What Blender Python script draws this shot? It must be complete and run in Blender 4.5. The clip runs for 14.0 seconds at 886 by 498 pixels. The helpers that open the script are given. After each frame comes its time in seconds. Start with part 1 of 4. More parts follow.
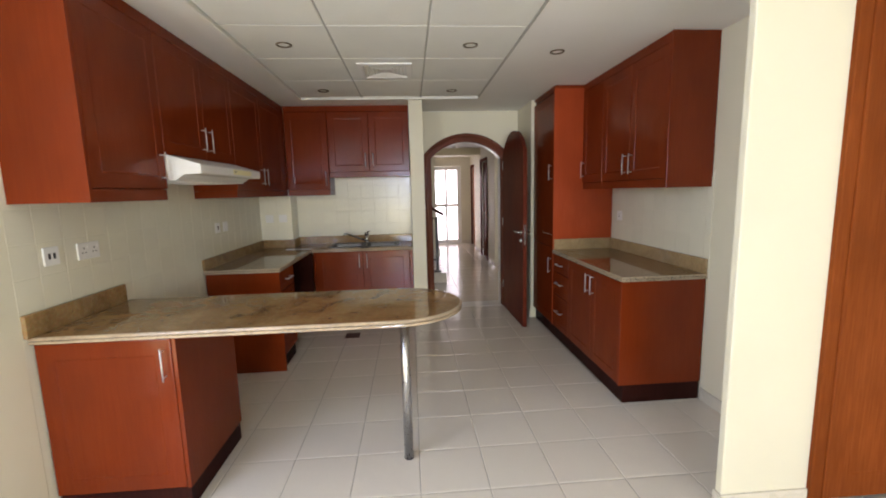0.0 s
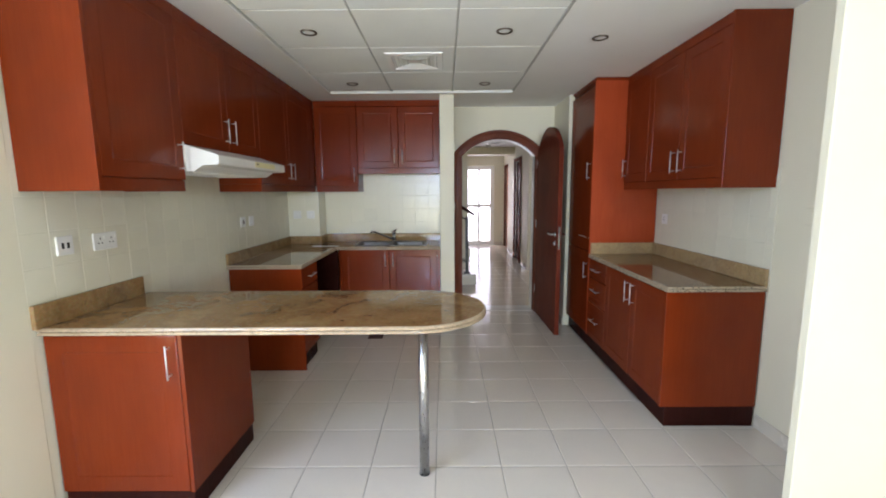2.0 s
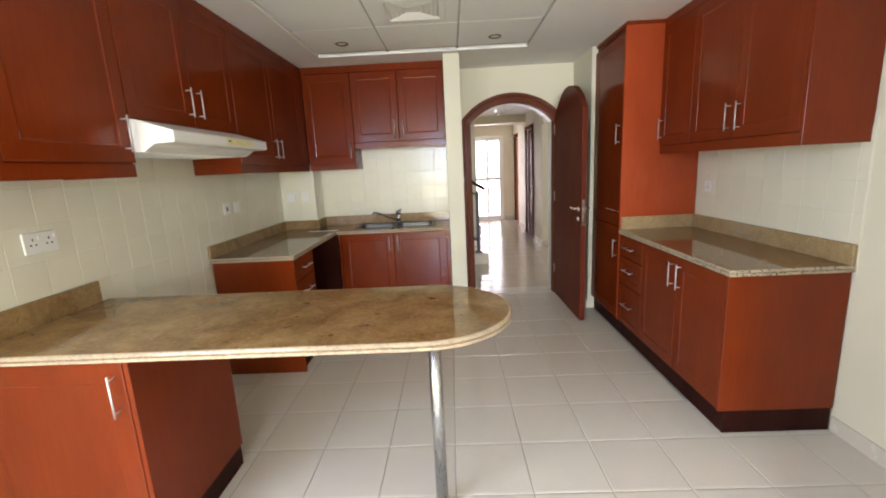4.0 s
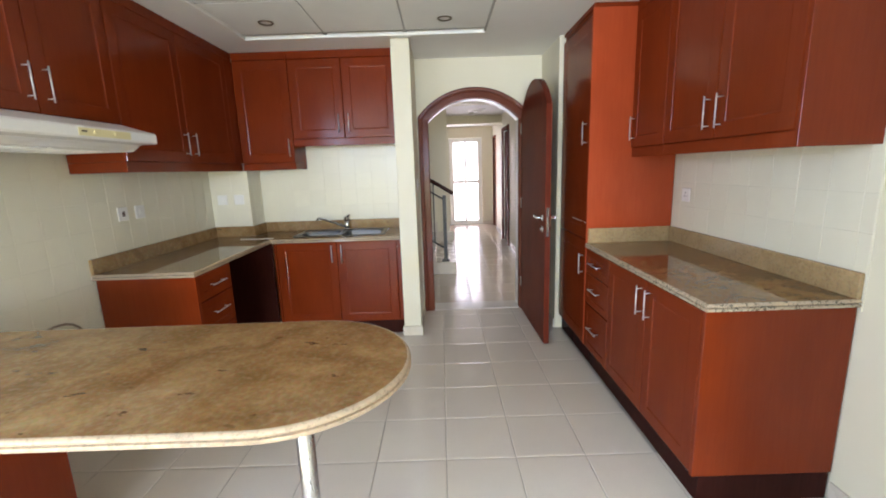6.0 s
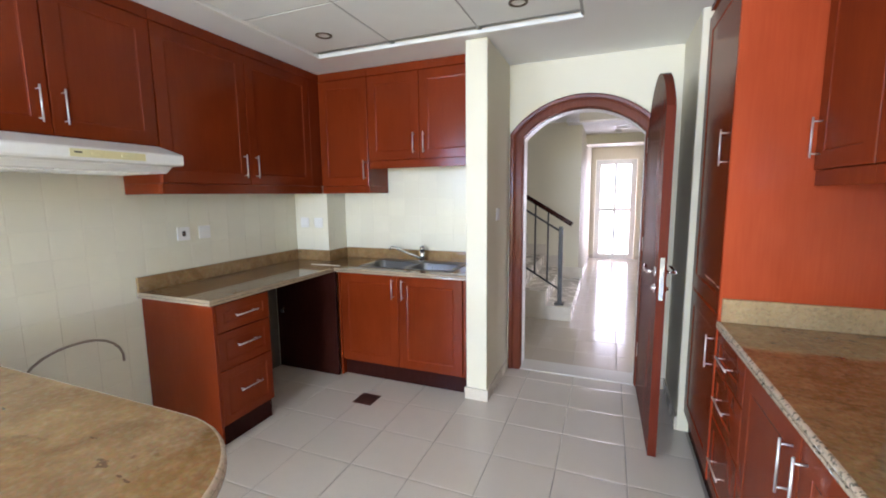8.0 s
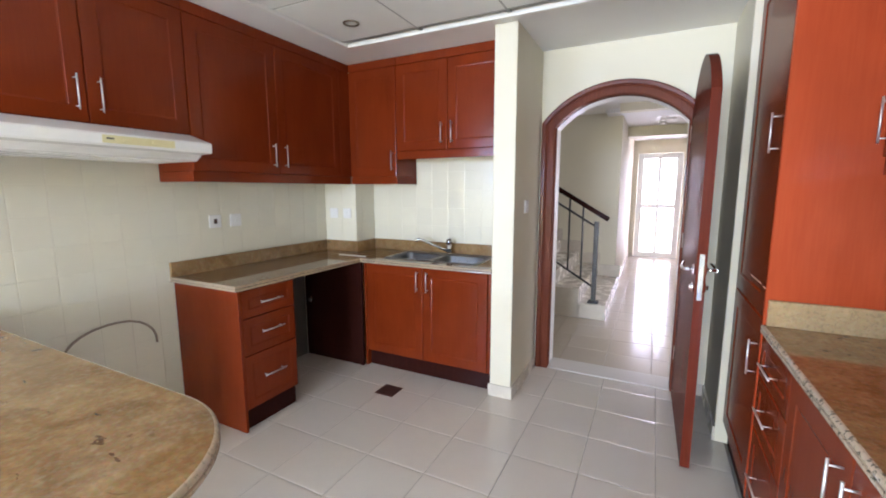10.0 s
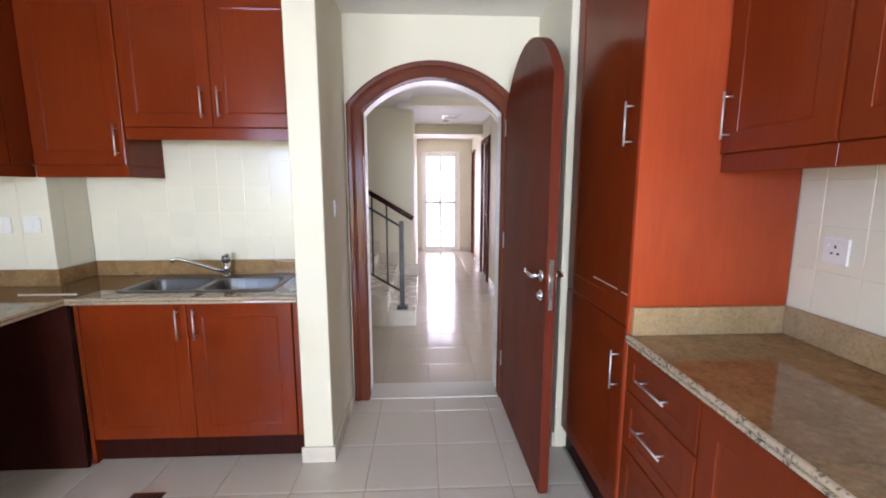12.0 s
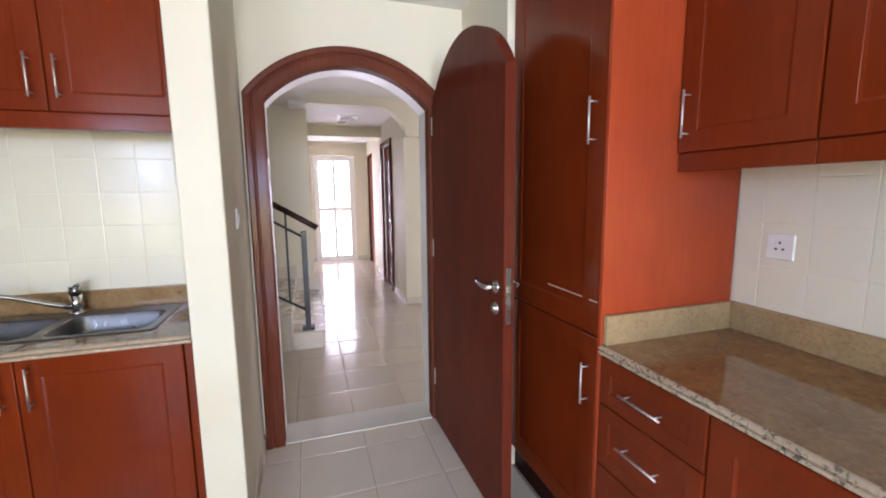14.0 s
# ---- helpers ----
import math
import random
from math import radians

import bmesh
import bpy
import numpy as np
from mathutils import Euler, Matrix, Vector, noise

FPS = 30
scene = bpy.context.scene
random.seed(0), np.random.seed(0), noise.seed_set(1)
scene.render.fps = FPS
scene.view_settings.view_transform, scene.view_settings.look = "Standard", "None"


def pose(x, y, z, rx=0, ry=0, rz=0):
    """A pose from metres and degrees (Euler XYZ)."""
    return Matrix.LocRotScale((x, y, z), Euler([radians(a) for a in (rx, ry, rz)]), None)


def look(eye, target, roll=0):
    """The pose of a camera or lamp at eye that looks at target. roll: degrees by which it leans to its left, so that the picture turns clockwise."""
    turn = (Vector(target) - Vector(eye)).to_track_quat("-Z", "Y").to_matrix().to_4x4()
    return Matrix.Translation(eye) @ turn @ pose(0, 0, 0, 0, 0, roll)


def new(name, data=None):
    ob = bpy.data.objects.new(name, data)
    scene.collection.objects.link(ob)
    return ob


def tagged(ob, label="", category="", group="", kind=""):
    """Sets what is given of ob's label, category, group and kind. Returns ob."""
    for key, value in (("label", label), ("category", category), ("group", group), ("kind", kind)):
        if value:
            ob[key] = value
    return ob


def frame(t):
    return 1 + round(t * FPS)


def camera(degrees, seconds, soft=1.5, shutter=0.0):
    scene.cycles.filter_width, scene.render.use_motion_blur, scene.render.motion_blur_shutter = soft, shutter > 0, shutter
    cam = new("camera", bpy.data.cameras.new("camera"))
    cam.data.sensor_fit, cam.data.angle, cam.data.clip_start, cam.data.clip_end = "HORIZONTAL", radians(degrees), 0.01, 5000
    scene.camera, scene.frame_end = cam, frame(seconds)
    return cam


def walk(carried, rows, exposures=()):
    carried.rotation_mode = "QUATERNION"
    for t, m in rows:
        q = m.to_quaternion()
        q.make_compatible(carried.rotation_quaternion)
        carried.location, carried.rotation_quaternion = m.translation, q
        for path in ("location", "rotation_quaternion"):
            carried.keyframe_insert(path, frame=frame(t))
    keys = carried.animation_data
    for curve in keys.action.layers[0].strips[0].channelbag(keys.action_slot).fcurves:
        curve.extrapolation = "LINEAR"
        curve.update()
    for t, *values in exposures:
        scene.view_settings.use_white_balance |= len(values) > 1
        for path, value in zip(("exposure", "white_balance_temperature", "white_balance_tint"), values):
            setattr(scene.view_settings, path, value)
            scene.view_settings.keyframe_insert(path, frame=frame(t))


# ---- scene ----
EXPOSURES = [(0.0, -0.5, 6450, 25), (0.5, -0.45, 5950, 21), (1.5, -0.32, 5700, 20), (2.0, -0.25, 5850, 21), (3.0, -0.02, 6450, 23), (5.5, 0.25, 6100, 21), (8.0, 0.65, 5600, 24), (11.0, 0.7, 5600, 26), (12.5, 0.62, 5750, 28), (14.0, 0.55, 5800, 29)]
cam = camera(93.5, 14.0, soft=1.9)
PATH = [
    (0, (-0.011, -0.016, 1.499), (0.137, 1.96, 1.225), -1.4),
    (0.5, (-0.021, 0.024, 1.487), (0.025, 2.003, 1.199), -1.0),
    (1, (-0.003, 0.035, 1.485), (-0.004, 2.016, 1.204), -1.1),
    (1.5, (0.022, 0.069, 1.483), (-0.014, 2.05, 1.214), -0.6),
    (2, (0.045, 0.163, 1.471), (0.037, 2.145, 1.203), -0.4),
    (2.5, (0.022, 0.389, 1.475), (0.109, 2.373, 1.233), -0.6),
    (3, (0.019, 0.529, 1.482), (0.07, 2.507, 1.187), -1.7),
    (5.3, (0.149, 0.736, 1.442), (0.027, 2.69, 1.035), -2.0),
    (5.5, (0.199, 0.856, 1.451), (0.126, 2.815, 1.059), -2.0),
    (6, (0.36, 1.073, 1.451), (0.362, 3.036, 1.073), -1.9),
    (6.5, (0.57, 1.285, 1.456), (0.444, 3.248, 1.092), -0.7),
    (7, (0.712, 1.515, 1.454), (0.453, 3.475, 1.15), -0.9),
    (7.5, (0.795, 1.712, 1.468), (0.355, 3.643, 1.19), -1.5),
    (8, (0.917, 1.869, 1.468), (0.181, 3.711, 1.21), -0.6),
    (8.2, (0.953, 1.896, 1.46), (0.116, 3.696, 1.215), -0.4),
    (10.3, (0.964, 1.988, 1.434), (0.071, 3.755, 1.151), -0.1),
    (10.5, (0.912, 2.037, 1.432), (0.151, 3.864, 1.141), 0.0),
    (11, (0.746, 2.17, 1.447), (0.377, 4.111, 1.136), -0.5),
    (11.5, (0.677, 2.35, 1.435), (0.585, 4.323, 1.118), -0.5),
    (12, (0.633, 2.546, 1.437), (0.726, 4.522, 1.143), 0.0),
    (12.5, (0.548, 2.7, 1.446), (0.96, 4.638, 1.176), -0.8),
    (13, (0.484, 2.775, 1.433), (1.103, 4.659, 1.179), -1.2),
    (13.5, (0.459, 2.785, 1.431), (1.12, 4.655, 1.175), -1.1),
    (14, (0.444, 2.841, 1.426), (1.056, 4.726, 1.157), -0.6),
]
walk(cam, [(t, look(eye, target, roll)) for t, eye, target, roll in PATH], exposures=EXPOSURES)

# ---- world and large lights ----
world = bpy.data.worlds.new("World")
scene.world = world
world.use_nodes = True
wn, wl = world.node_tree.nodes, world.node_tree.links
sky = wn.new("ShaderNodeTexSky")
sky.sky_type = 'NISHITA'
sky.sun_disc = False
sky.sun_elevation, sky.sun_rotation = radians(62), radians(250)
wl.new(sky.outputs[0], wn["Background"].inputs[0])
wn["Background"].inputs[1].default_value = 0.12

sun_data = bpy.data.lights.new("sun", 'SUN')
sun_data.energy, sun_data.angle, sun_data.color = 3.0, radians(0.5), (1.0, 0.95, 0.86)
sun = new("sun", sun_data)
sun.matrix_world = look((-6, -3, 14), (0, 0, 0))


def window_light(name, eye, target, w, h, watts, color):
    """Daylight that enters at an opening."""
    d = bpy.data.lights.new(name, 'AREA')
    d.shape, d.size, d.size_y, d.energy, d.color = 'RECTANGLE', w, h, watts, color
    ob = new(name, d)
    ob.matrix_world = look(eye, target)
    return ob


# through each opening the sky shines down into the room, the sunlit garden up
SKY_BLUE, GARDEN_GREEN = (0.60, 0.78, 1.0), (1.0, 0.93, 0.48)
window_light("daylight_terrace_sky", (0.2, -7.32, 1.82), (0.2, 0, -5.5), 2.2, 1.1, 420, SKY_BLUE)
window_light("daylight_terrace_garden", (0.2, -7.32, 0.68), (0.2, 0, 8.0), 2.2, 1.1, 290, GARDEN_GREEN)
# side pair: added fill at an unseen west window, for the right wall
window_light("daylight_side_sky", (-1.848, -0.1, 1.82), (2, -0.1, -0.3), 2.4, 1.0, 100, SKY_BLUE)
window_light("daylight_side_garden", (-1.848, -0.1, 0.80), (2, -0.1, 2.9), 2.4, 1.0, 48, GARDEN_GREEN)
window_light("daylight_front_door", (1.02, 12.22, 1.1), (1.02, 8, 1.1), 0.72, 2.1, 40, (1.0, 0.93, 0.92))
# added fill for the hall, through a window that is never in view
window_light("daylight_living", (4.5, 6.6, 1.35), (1, 6.6, 1.2), 1.8, 1.9, 32, (1.0, 0.95, 0.86))

# ---- materials ----


def material(name, rough=0.5, metal=0.0):
    m = bpy.data.materials.new(name)
    m.use_nodes = True
    n, l = m.node_tree.nodes, m.node_tree.links
    b = n["Principled BSDF"]
    b.inputs["Roughness"].default_value, b.inputs["Metallic"].default_value = rough, metal
    return m, n, l, b


def coords(n, l, scale=(1, 1, 1)):
    """Real-world coordinates, shifted from piece to piece."""
    geo, inf, mul, add, mp = (n.new("ShaderNode" + k) for k in ("NewGeometry", "ObjectInfo", "VectorMath", "VectorMath", "Mapping"))
    mul.operation = 'MULTIPLY'
    mul.inputs[1].default_value = (7.3, 7.3, 7.3)
    l.new(inf.outputs["Random"], mul.inputs[0])
    l.new(geo.outputs["Position"], add.inputs[0])
    l.new(mul.outputs[0], add.inputs[1])
    l.new(add.outputs[0], mp.inputs[0])
    mp.inputs["Scale"].default_value = scale
    return mp.outputs[0]


def noise_of(n, l, v, scale, detail=4, rough=0.55, dist=0.0):
    t = n.new("ShaderNodeTexNoise")
    t.inputs["Scale"].default_value, t.inputs["Detail"].default_value = scale, detail
    t.inputs["Roughness"].default_value, t.inputs["Distortion"].default_value = rough, dist
    l.new(v, t.inputs["Vector"])
    return t.outputs[0]


def ramp_of(n, l, f, *stops):
    r = n.new("ShaderNodeValToRGB")
    e = r.color_ramp.elements
    while len(e) < len(stops):
        e.new(0.5)
    for k, (p, c) in zip(e, stops):
        k.position, k.color = p, (*c, 1)
    l.new(f, r.inputs[0])
    return r.outputs[0]


def mix_of(n, l, f, a, b, mode='MIX'):
    m = n.new("ShaderNodeMix")
    m.data_type, m.blend_type = 'RGBA', mode
    for s, k in ((f, 0), (a, 6), (b, 7)):
        if isinstance(s, (int, float)):
            m.inputs[k].default_value = s
        elif isinstance(s, tuple):
            m.inputs[k].default_value = (*s, 1)
        else:
            l.new(s, m.inputs[k])
    return m.outputs[2]


def range_of(n, l, f, lo, hi, a=0.3, b=0.7):
    r = n.new("ShaderNodeMapRange")
    r.inputs[1].default_value, r.inputs[2].default_value, r.inputs[3].default_value, r.inputs[4].default_value = a, b, lo, hi
    l.new(f, r.inputs[0])
    return r.outputs[0]


def relief(n, l, b, f, strength, dist=0.002, prev=None):
    k = n.new("ShaderNodeBump")
    k.inputs["Strength"].default_value, k.inputs["Distance"].default_value = strength, dist
    l.new(f, k.inputs["Height"])
    if prev is not None:
        l.new(prev, k.inputs["Normal"])
    l.new(k.outputs[0], b.inputs["Normal"])
    return k.outputs[0]


def wood(name, dark, light, rough=0.36, coat=0.55):
    """Lacquered veneer: fine upright grain, cloudy tone, faint smudges in the gloss."""
    m, n, l, b = material(name, rough)
    v = coords(n, l, (1, 1, 0.06))
    grain = noise_of(n, l, v, 95, 4, 0.6)
    cloud = noise_of(n, l, coords(n, l, (1, 1, 0.5)), 3.2, 3)
    c = ramp_of(n, l, grain, (0.3, dark), (0.72, light))
    c = mix_of(n, l, range_of(n, l, cloud, 0.0, 0.6), c, tuple(0.66 * k for k in dark))
    l.new(c, b.inputs["Base Color"])
    l.new(range_of(n, l, noise_of(n, l, coords(n, l), 5, 3), rough - 0.03, rough + 0.05), b.inputs["Roughness"])
    b.inputs["Coat Weight"].default_value, b.inputs["Coat Roughness"].default_value = coat, 0.17
    b.inputs["Specular IOR Level"].default_value = 0.0
    return m


def paint(name, c, rough=0.6, bump=0.08, var=0.05):
    m, n, l, b = material(name, rough)
    v = coords(n, l)
    cloud = noise_of(n, l, v, 1.7, 4)
    l.new(mix_of(n, l, range_of(n, l, cloud, 0.0, 1.0), c, tuple(k * (1 - var) for k in c)), b.inputs["Base Color"])
    fine = noise_of(n, l, v, 160, 3)
    l.new(range_of(n, l, noise_of(n, l, v, 5, 4), rough - 0.06, rough + 0.06), b.inputs["Roughness"])
    relief(n, l, b, fine, bump, 0.0012)
    return m


def glazed(name, c, rough, var=0.06, speck=0.0):
    """Ceramic: each piece a little different, faint mottling, gloss that wavers."""
    m, n, l, b = material(name, rough)
    inf = n.new("ShaderNodeObjectInfo")
    v = coords(n, l)
    col = mix_of(n, l, inf.outputs["Random"], c, tuple(k * (1 - var) for k in c))
    col = mix_of(n, l, range_of(n, l, noise_of(n, l, v, 14, 5), 0.0, 0.5), col, tuple(k * (1 - var * 1.3) for k in c))
    if speck:
        col = mix_of(n, l, range_of(n, l, noise_of(n, l, v, 260, 2), 0.0, speck, 0.52, 0.75), col, tuple(k * 0.55 for k in c))
    l.new(col, b.inputs["Base Color"])
    l.new(range_of(n, l, noise_of(n, l, v, 7, 4), rough * 0.75, rough * 1.35), b.inputs["Roughness"])
    relief(n, l, b, noise_of(n, l, v, 11, 2), 0.05, 0.003)
    return m


def granite_stuff(name, lift=0.0, spots=0.0):
    """Polished golden granite: cream and brown clouds, dark grains, a few brown veins."""
    m, n, l, b = material(name, 0.1)
    v = coords(n, l)
    cloud = noise_of(n, l, v, 6.5, 6, 0.62, 0.6)
    c = ramp_of(n, l, cloud, (0.28, (0.175, 0.092, 0.03)), (0.46, (0.255, 0.145, 0.054)), (0.62, (0.32, 0.195, 0.08)), (0.8, (0.38, 0.265, 0.135)))
    vo = n.new("ShaderNodeTexVoronoi")
    vo.inputs["Scale"].default_value = 150
    l.new(v, vo.inputs["Vector"])
    c = mix_of(n, l, 0.10, c, vo.outputs["Color"], 'OVERLAY')
    dark = noise_of(n, l, v, 110, 4, 0.7)
    c = mix_of(n, l, range_of(n, l, dark, 0.0, 0.38, 0.57, 0.72), c, (0.05, 0.032, 0.018))
    blot = noise_of(n, l, coords(n, l, (1.0, 1.7, 1.0)), 13, 5, 0.6, 0.9)
    c = mix_of(n, l, range_of(n, l, blot, 0.0, 0.4 + 0.4 * spots, 0.655 - 0.05 * spots, 0.71), c, (0.075, 0.04, 0.018))
    vein = n.new("ShaderNodeMapping")
    vein.inputs["Rotation"].default_value, vein.inputs["Scale"].default_value = (0, 0, 0.55), (0.5, 1.6, 1.0)
    l.new(v, vein.inputs[0])
    pit = noise_of(n, l, vein.outputs[0], 15, 4, 0.55, 0.3)
    c = mix_of(n, l, range_of(n, l, pit, 0.0, 0.25 if spots else 0.7, 0.672, 0.69), c, (0.05, 0.016, 0.008))
    streak = noise_of(n, l, coords(n, l, (0.85, 1.2, 1.0)), 6, 5, 0.62, 0.9)
    c = mix_of(n, l, range_of(n, l, streak, 0.0, 0.28 + 0.3 * spots, 0.52, 0.72), c, (0.17, 0.10, 0.045))
    pale = noise_of(n, l, v, 55, 3, 0.6)
    c = mix_of(n, l, range_of(n, l, pale, 0.0, 0.2, 0.48, 0.8), c, (0.58, 0.50, 0.36))
    if spots:
        moss = noise_of(n, l, v, 38, 5, 0.72, 0.5)
        c = mix_of(n, l, range_of(n, l, moss, 0.0, 0.85 * spots, 0.53, 0.63), c, (0.052, 0.046, 0.026))
        straw = noise_of(n, l, v, 27, 5, 0.7, 0.4)
        c = mix_of(n, l, range_of(n, l, straw, 0.0, 0.6 * spots, 0.53, 0.66), c, (0.46, 0.34, 0.17))
    # lift pales the stone: window light on edges and upstands put into colour
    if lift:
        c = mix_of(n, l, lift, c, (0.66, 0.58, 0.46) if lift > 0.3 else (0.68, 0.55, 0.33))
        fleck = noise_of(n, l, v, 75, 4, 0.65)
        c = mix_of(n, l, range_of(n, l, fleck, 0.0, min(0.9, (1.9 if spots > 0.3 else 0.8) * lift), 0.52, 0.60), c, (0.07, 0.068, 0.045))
    else:
        c = mix_of(n, l, 0.35 if spots else 0.25, c, (0.62, 0.50, 0.40), 'MULTIPLY')
    l.new(c, b.inputs["Base Color"])
    l.new(range_of(n, l, noise_of(n, l, v, 8, 3), 0.035, 0.08), b.inputs["Roughness"])
    relief(n, l, b, dark, 0.03, 0.0005)
    return m


def metal_of(name, c, rough):
    m, n, l, b = material(name, rough, 1.0)
    v = coords(n, l, (1, 1, 0.2))
    f = noise_of(n, l, v, 120, 3)
    l.new(mix_of(n, l, f, c, tuple(k * 0.86 for k in c)), b.inputs["Base Color"])
    l.new(range_of(n, l, f, rough * 0.8, rough * 1.3), b.inputs["Roughness"])
    return m


def plain(name, c, rough=0.4):
    m, n, l, b = material(name, rough)
    f = noise_of(n, l, coords(n, l), 30, 3)
    l.new(mix_of(n, l, f, c, tuple(k * 0.93 for k in c)), b.inputs["Base Color"])
    return m


# cherry again, raised in colour for the strong light on the larder side
PANEL = wood("lit_cherry_side_panel", (0.385, 0.061, 0.018), (0.425, 0.073, 0.022), 0.4, 0.4)
CHERRY = wood("cherry_veneer", (0.178, 0.0248, 0.0046), (0.204, 0.0312, 0.0057))
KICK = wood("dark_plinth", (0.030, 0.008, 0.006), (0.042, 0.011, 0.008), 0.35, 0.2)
MAHOGANY = wood("mahogany_door", (0.120, 0.022, 0.011), (0.155, 0.031, 0.016), 0.36, 0.3)
CASING = wood("mahogany_trim", (0.14, 0.040, 0.022), (0.19, 0.058, 0.032), 0.36, 0.15)
CREAM = paint("cream_paint", (0.74, 0.705, 0.56), 0.62)
WHITE = paint("white_ceiling_paint", (0.86, 0.86, 0.84), 0.7)
CEIL_TILE = paint("mineral_ceiling_tile", (0.83, 0.845, 0.81), 0.75, 0.2, 0.08)
TRIM_WHITE = paint("white_trim_paint", (0.86, 0.86, 0.82), 0.4, 0.03)
WALL_TILE = glazed("cream_wall_tile", (0.78, 0.755, 0.62), 0.2, 0.05)
GROUT = paint("pale_grout", (0.74, 0.71, 0.585), 0.85, 0.3)
FLOOR_TILE = glazed("beige_floor_tile", (0.70, 0.645, 0.565), 0.10, 0.05, 0.2)
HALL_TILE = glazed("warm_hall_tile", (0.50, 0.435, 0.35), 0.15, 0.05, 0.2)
FLOOR_GROUT = paint("grey_grout", (0.36, 0.335, 0.29), 0.9, 0.3)
SKIRT = glazed("beige_skirting_tile", (0.66, 0.61, 0.52), 0.25, 0.05, 0.2)
GRANITE = granite_stuff("golden_granite")
GRANITE_SPECK = granite_stuff("speckled_golden_granite", 0.0, 0.36)
# right upstand: worktop stone with the light it takes mixed into the colour
GRANITE_UPSTAND = granite_stuff("lit_granite_upstand", 0.26, 0.2)
SMOOTH_UPSTAND = granite_stuff("golden_granite_upstand", 0.04)
# edge colours: same stone, paled because the edges face the windows
SMOOTH_EDGE = granite_stuff("lit_smooth_granite_edge", 0.36)
GRANITE_EDGE = granite_stuff("lit_granite_edge", 0.45, 0.4)
GROOVE = plain("dark_edge_groove", (0.035, 0.038, 0.03), 0.7)
STEEL = metal_of("brushed_steel", (0.74, 0.73, 0.71), 0.48)
SINK_STEEL = metal_of("satin_sink_steel", (0.23, 0.24, 0.255), 0.33)
LEG_STEEL = metal_of("polished_leg_steel", (0.50, 0.50, 0.51), 0.30)
# darker chrome: dim reflections on spout and lever are put into the colour
TAP_CHROME = metal_of("dim_chrome", (0.48, 0.48, 0.49), 0.16)
CHROME = metal_of("chrome", (0.78, 0.78, 0.78), 0.1)
PLASTIC = plain("white_plastic", (0.82, 0.82, 0.80), 0.3)
HOOD_WHITE = plain("hood_enamel", (0.85, 0.86, 0.85), 0.25)
HOOD_PANEL = plain("yellowed_panel", (0.74, 0.68, 0.38), 0.35)
BLACK = plain("black_hole", (0.012, 0.012, 0.012), 0.5)
IRON = plain("dark_iron", (0.022, 0.024, 0.028), 0.45)
RUST = plain("brown_grate", (0.10, 0.035, 0.025), 0.5)
HOSE = plain("rusty_hose", (0.27, 0.22, 0.17), 0.6)
# grey of the shadow lines between ceiling tiles, put into the grid colour
GRID = paint("shadow_grey_ceiling_grid", (0.40, 0.41, 0.39), 0.6, 0.05)
LAMP_GLASS = plain("dull_lamp_glass", (0.11, 0.105, 0.10), 0.2)
MARBLE = glazed("threshold_marble", (0.66, 0.63, 0.58), 0.15)
EARTH = paint("pale_paving", (0.42, 0.38, 0.31), 0.9, 0.3)
# wall shade inside the appliance bay, put into a dark plaster colour
BAY_SHADE = paint("bay_shade_plaster", (0.13, 0.12, 0.10), 0.9, 0.4, 0.25)
CHIP = plain("bare_chipboard", (0.55, 0.45, 0.33), 0.7)
GLASS, _n, _l, _b = material("clear_glass", 0.0)
_b.inputs["Transmission Weight"].default_value, _b.inputs["IOR"].default_value = 1.0, 1.45

# ---- mesh helpers ----


def part(name, bm, mat, parent=None, label=""):
    """Links bm, in world coordinates, as one mesh under a thing or a part."""
    me = bpy.data.meshes.new(name)
    bmesh.ops.recalc_face_normals(bm, faces=bm.faces[:])
    bm.to_mesh(me)
    bm.free()
    me.materials.append(mat)
    ob = new(name, me)
    if parent is not None:
        ob.parent = parent
        if parent.type == 'EMPTY':
            ob.matrix_parent_inverse = Matrix.Translation(-parent.location)
    if label:
        tagged(ob, label)
    return ob


def thing(name, at, label, category, group="", kind=""):
    ob = new(name)
    ob.empty_display_size = 0.1
    ob.location = at
    return tagged(ob, label, category, group, kind)


def box(x0, x1, y0, y1, z0, z1, bevel=0.0, bm=None, seg=1):
    bm = bm or bmesh.new()
    r = bmesh.ops.create_cube(bm, size=1, matrix=Matrix.LocRotScale(((x0 + x1) / 2, (y0 + y1) / 2, (z0 + z1) / 2), None, (x1 - x0, y1 - y0, z1 - z0)))
    if bevel:
        es = list({e for v in r["verts"] for e in v.link_edges})
        bmesh.ops.bevel(bm, geom=es, offset=bevel, segments=seg, profile=0.5, affect='EDGES')
    return bm


def rod(a, b, r, bm=None, sides=14, r2=None):
    bm = bm or bmesh.new()
    a, b = Vector(a), Vector(b)
    q = (b - a).to_track_quat('Z', 'Y')
    bmesh.ops.create_cone(bm, cap_ends=True, segments=sides, radius1=r, radius2=r if r2 is None else r2, depth=(b - a).length, matrix=Matrix.LocRotScale((a + b) / 2, q, None))
    for f in bm.faces:
        f.smooth = len(f.verts) == 4
    return bm


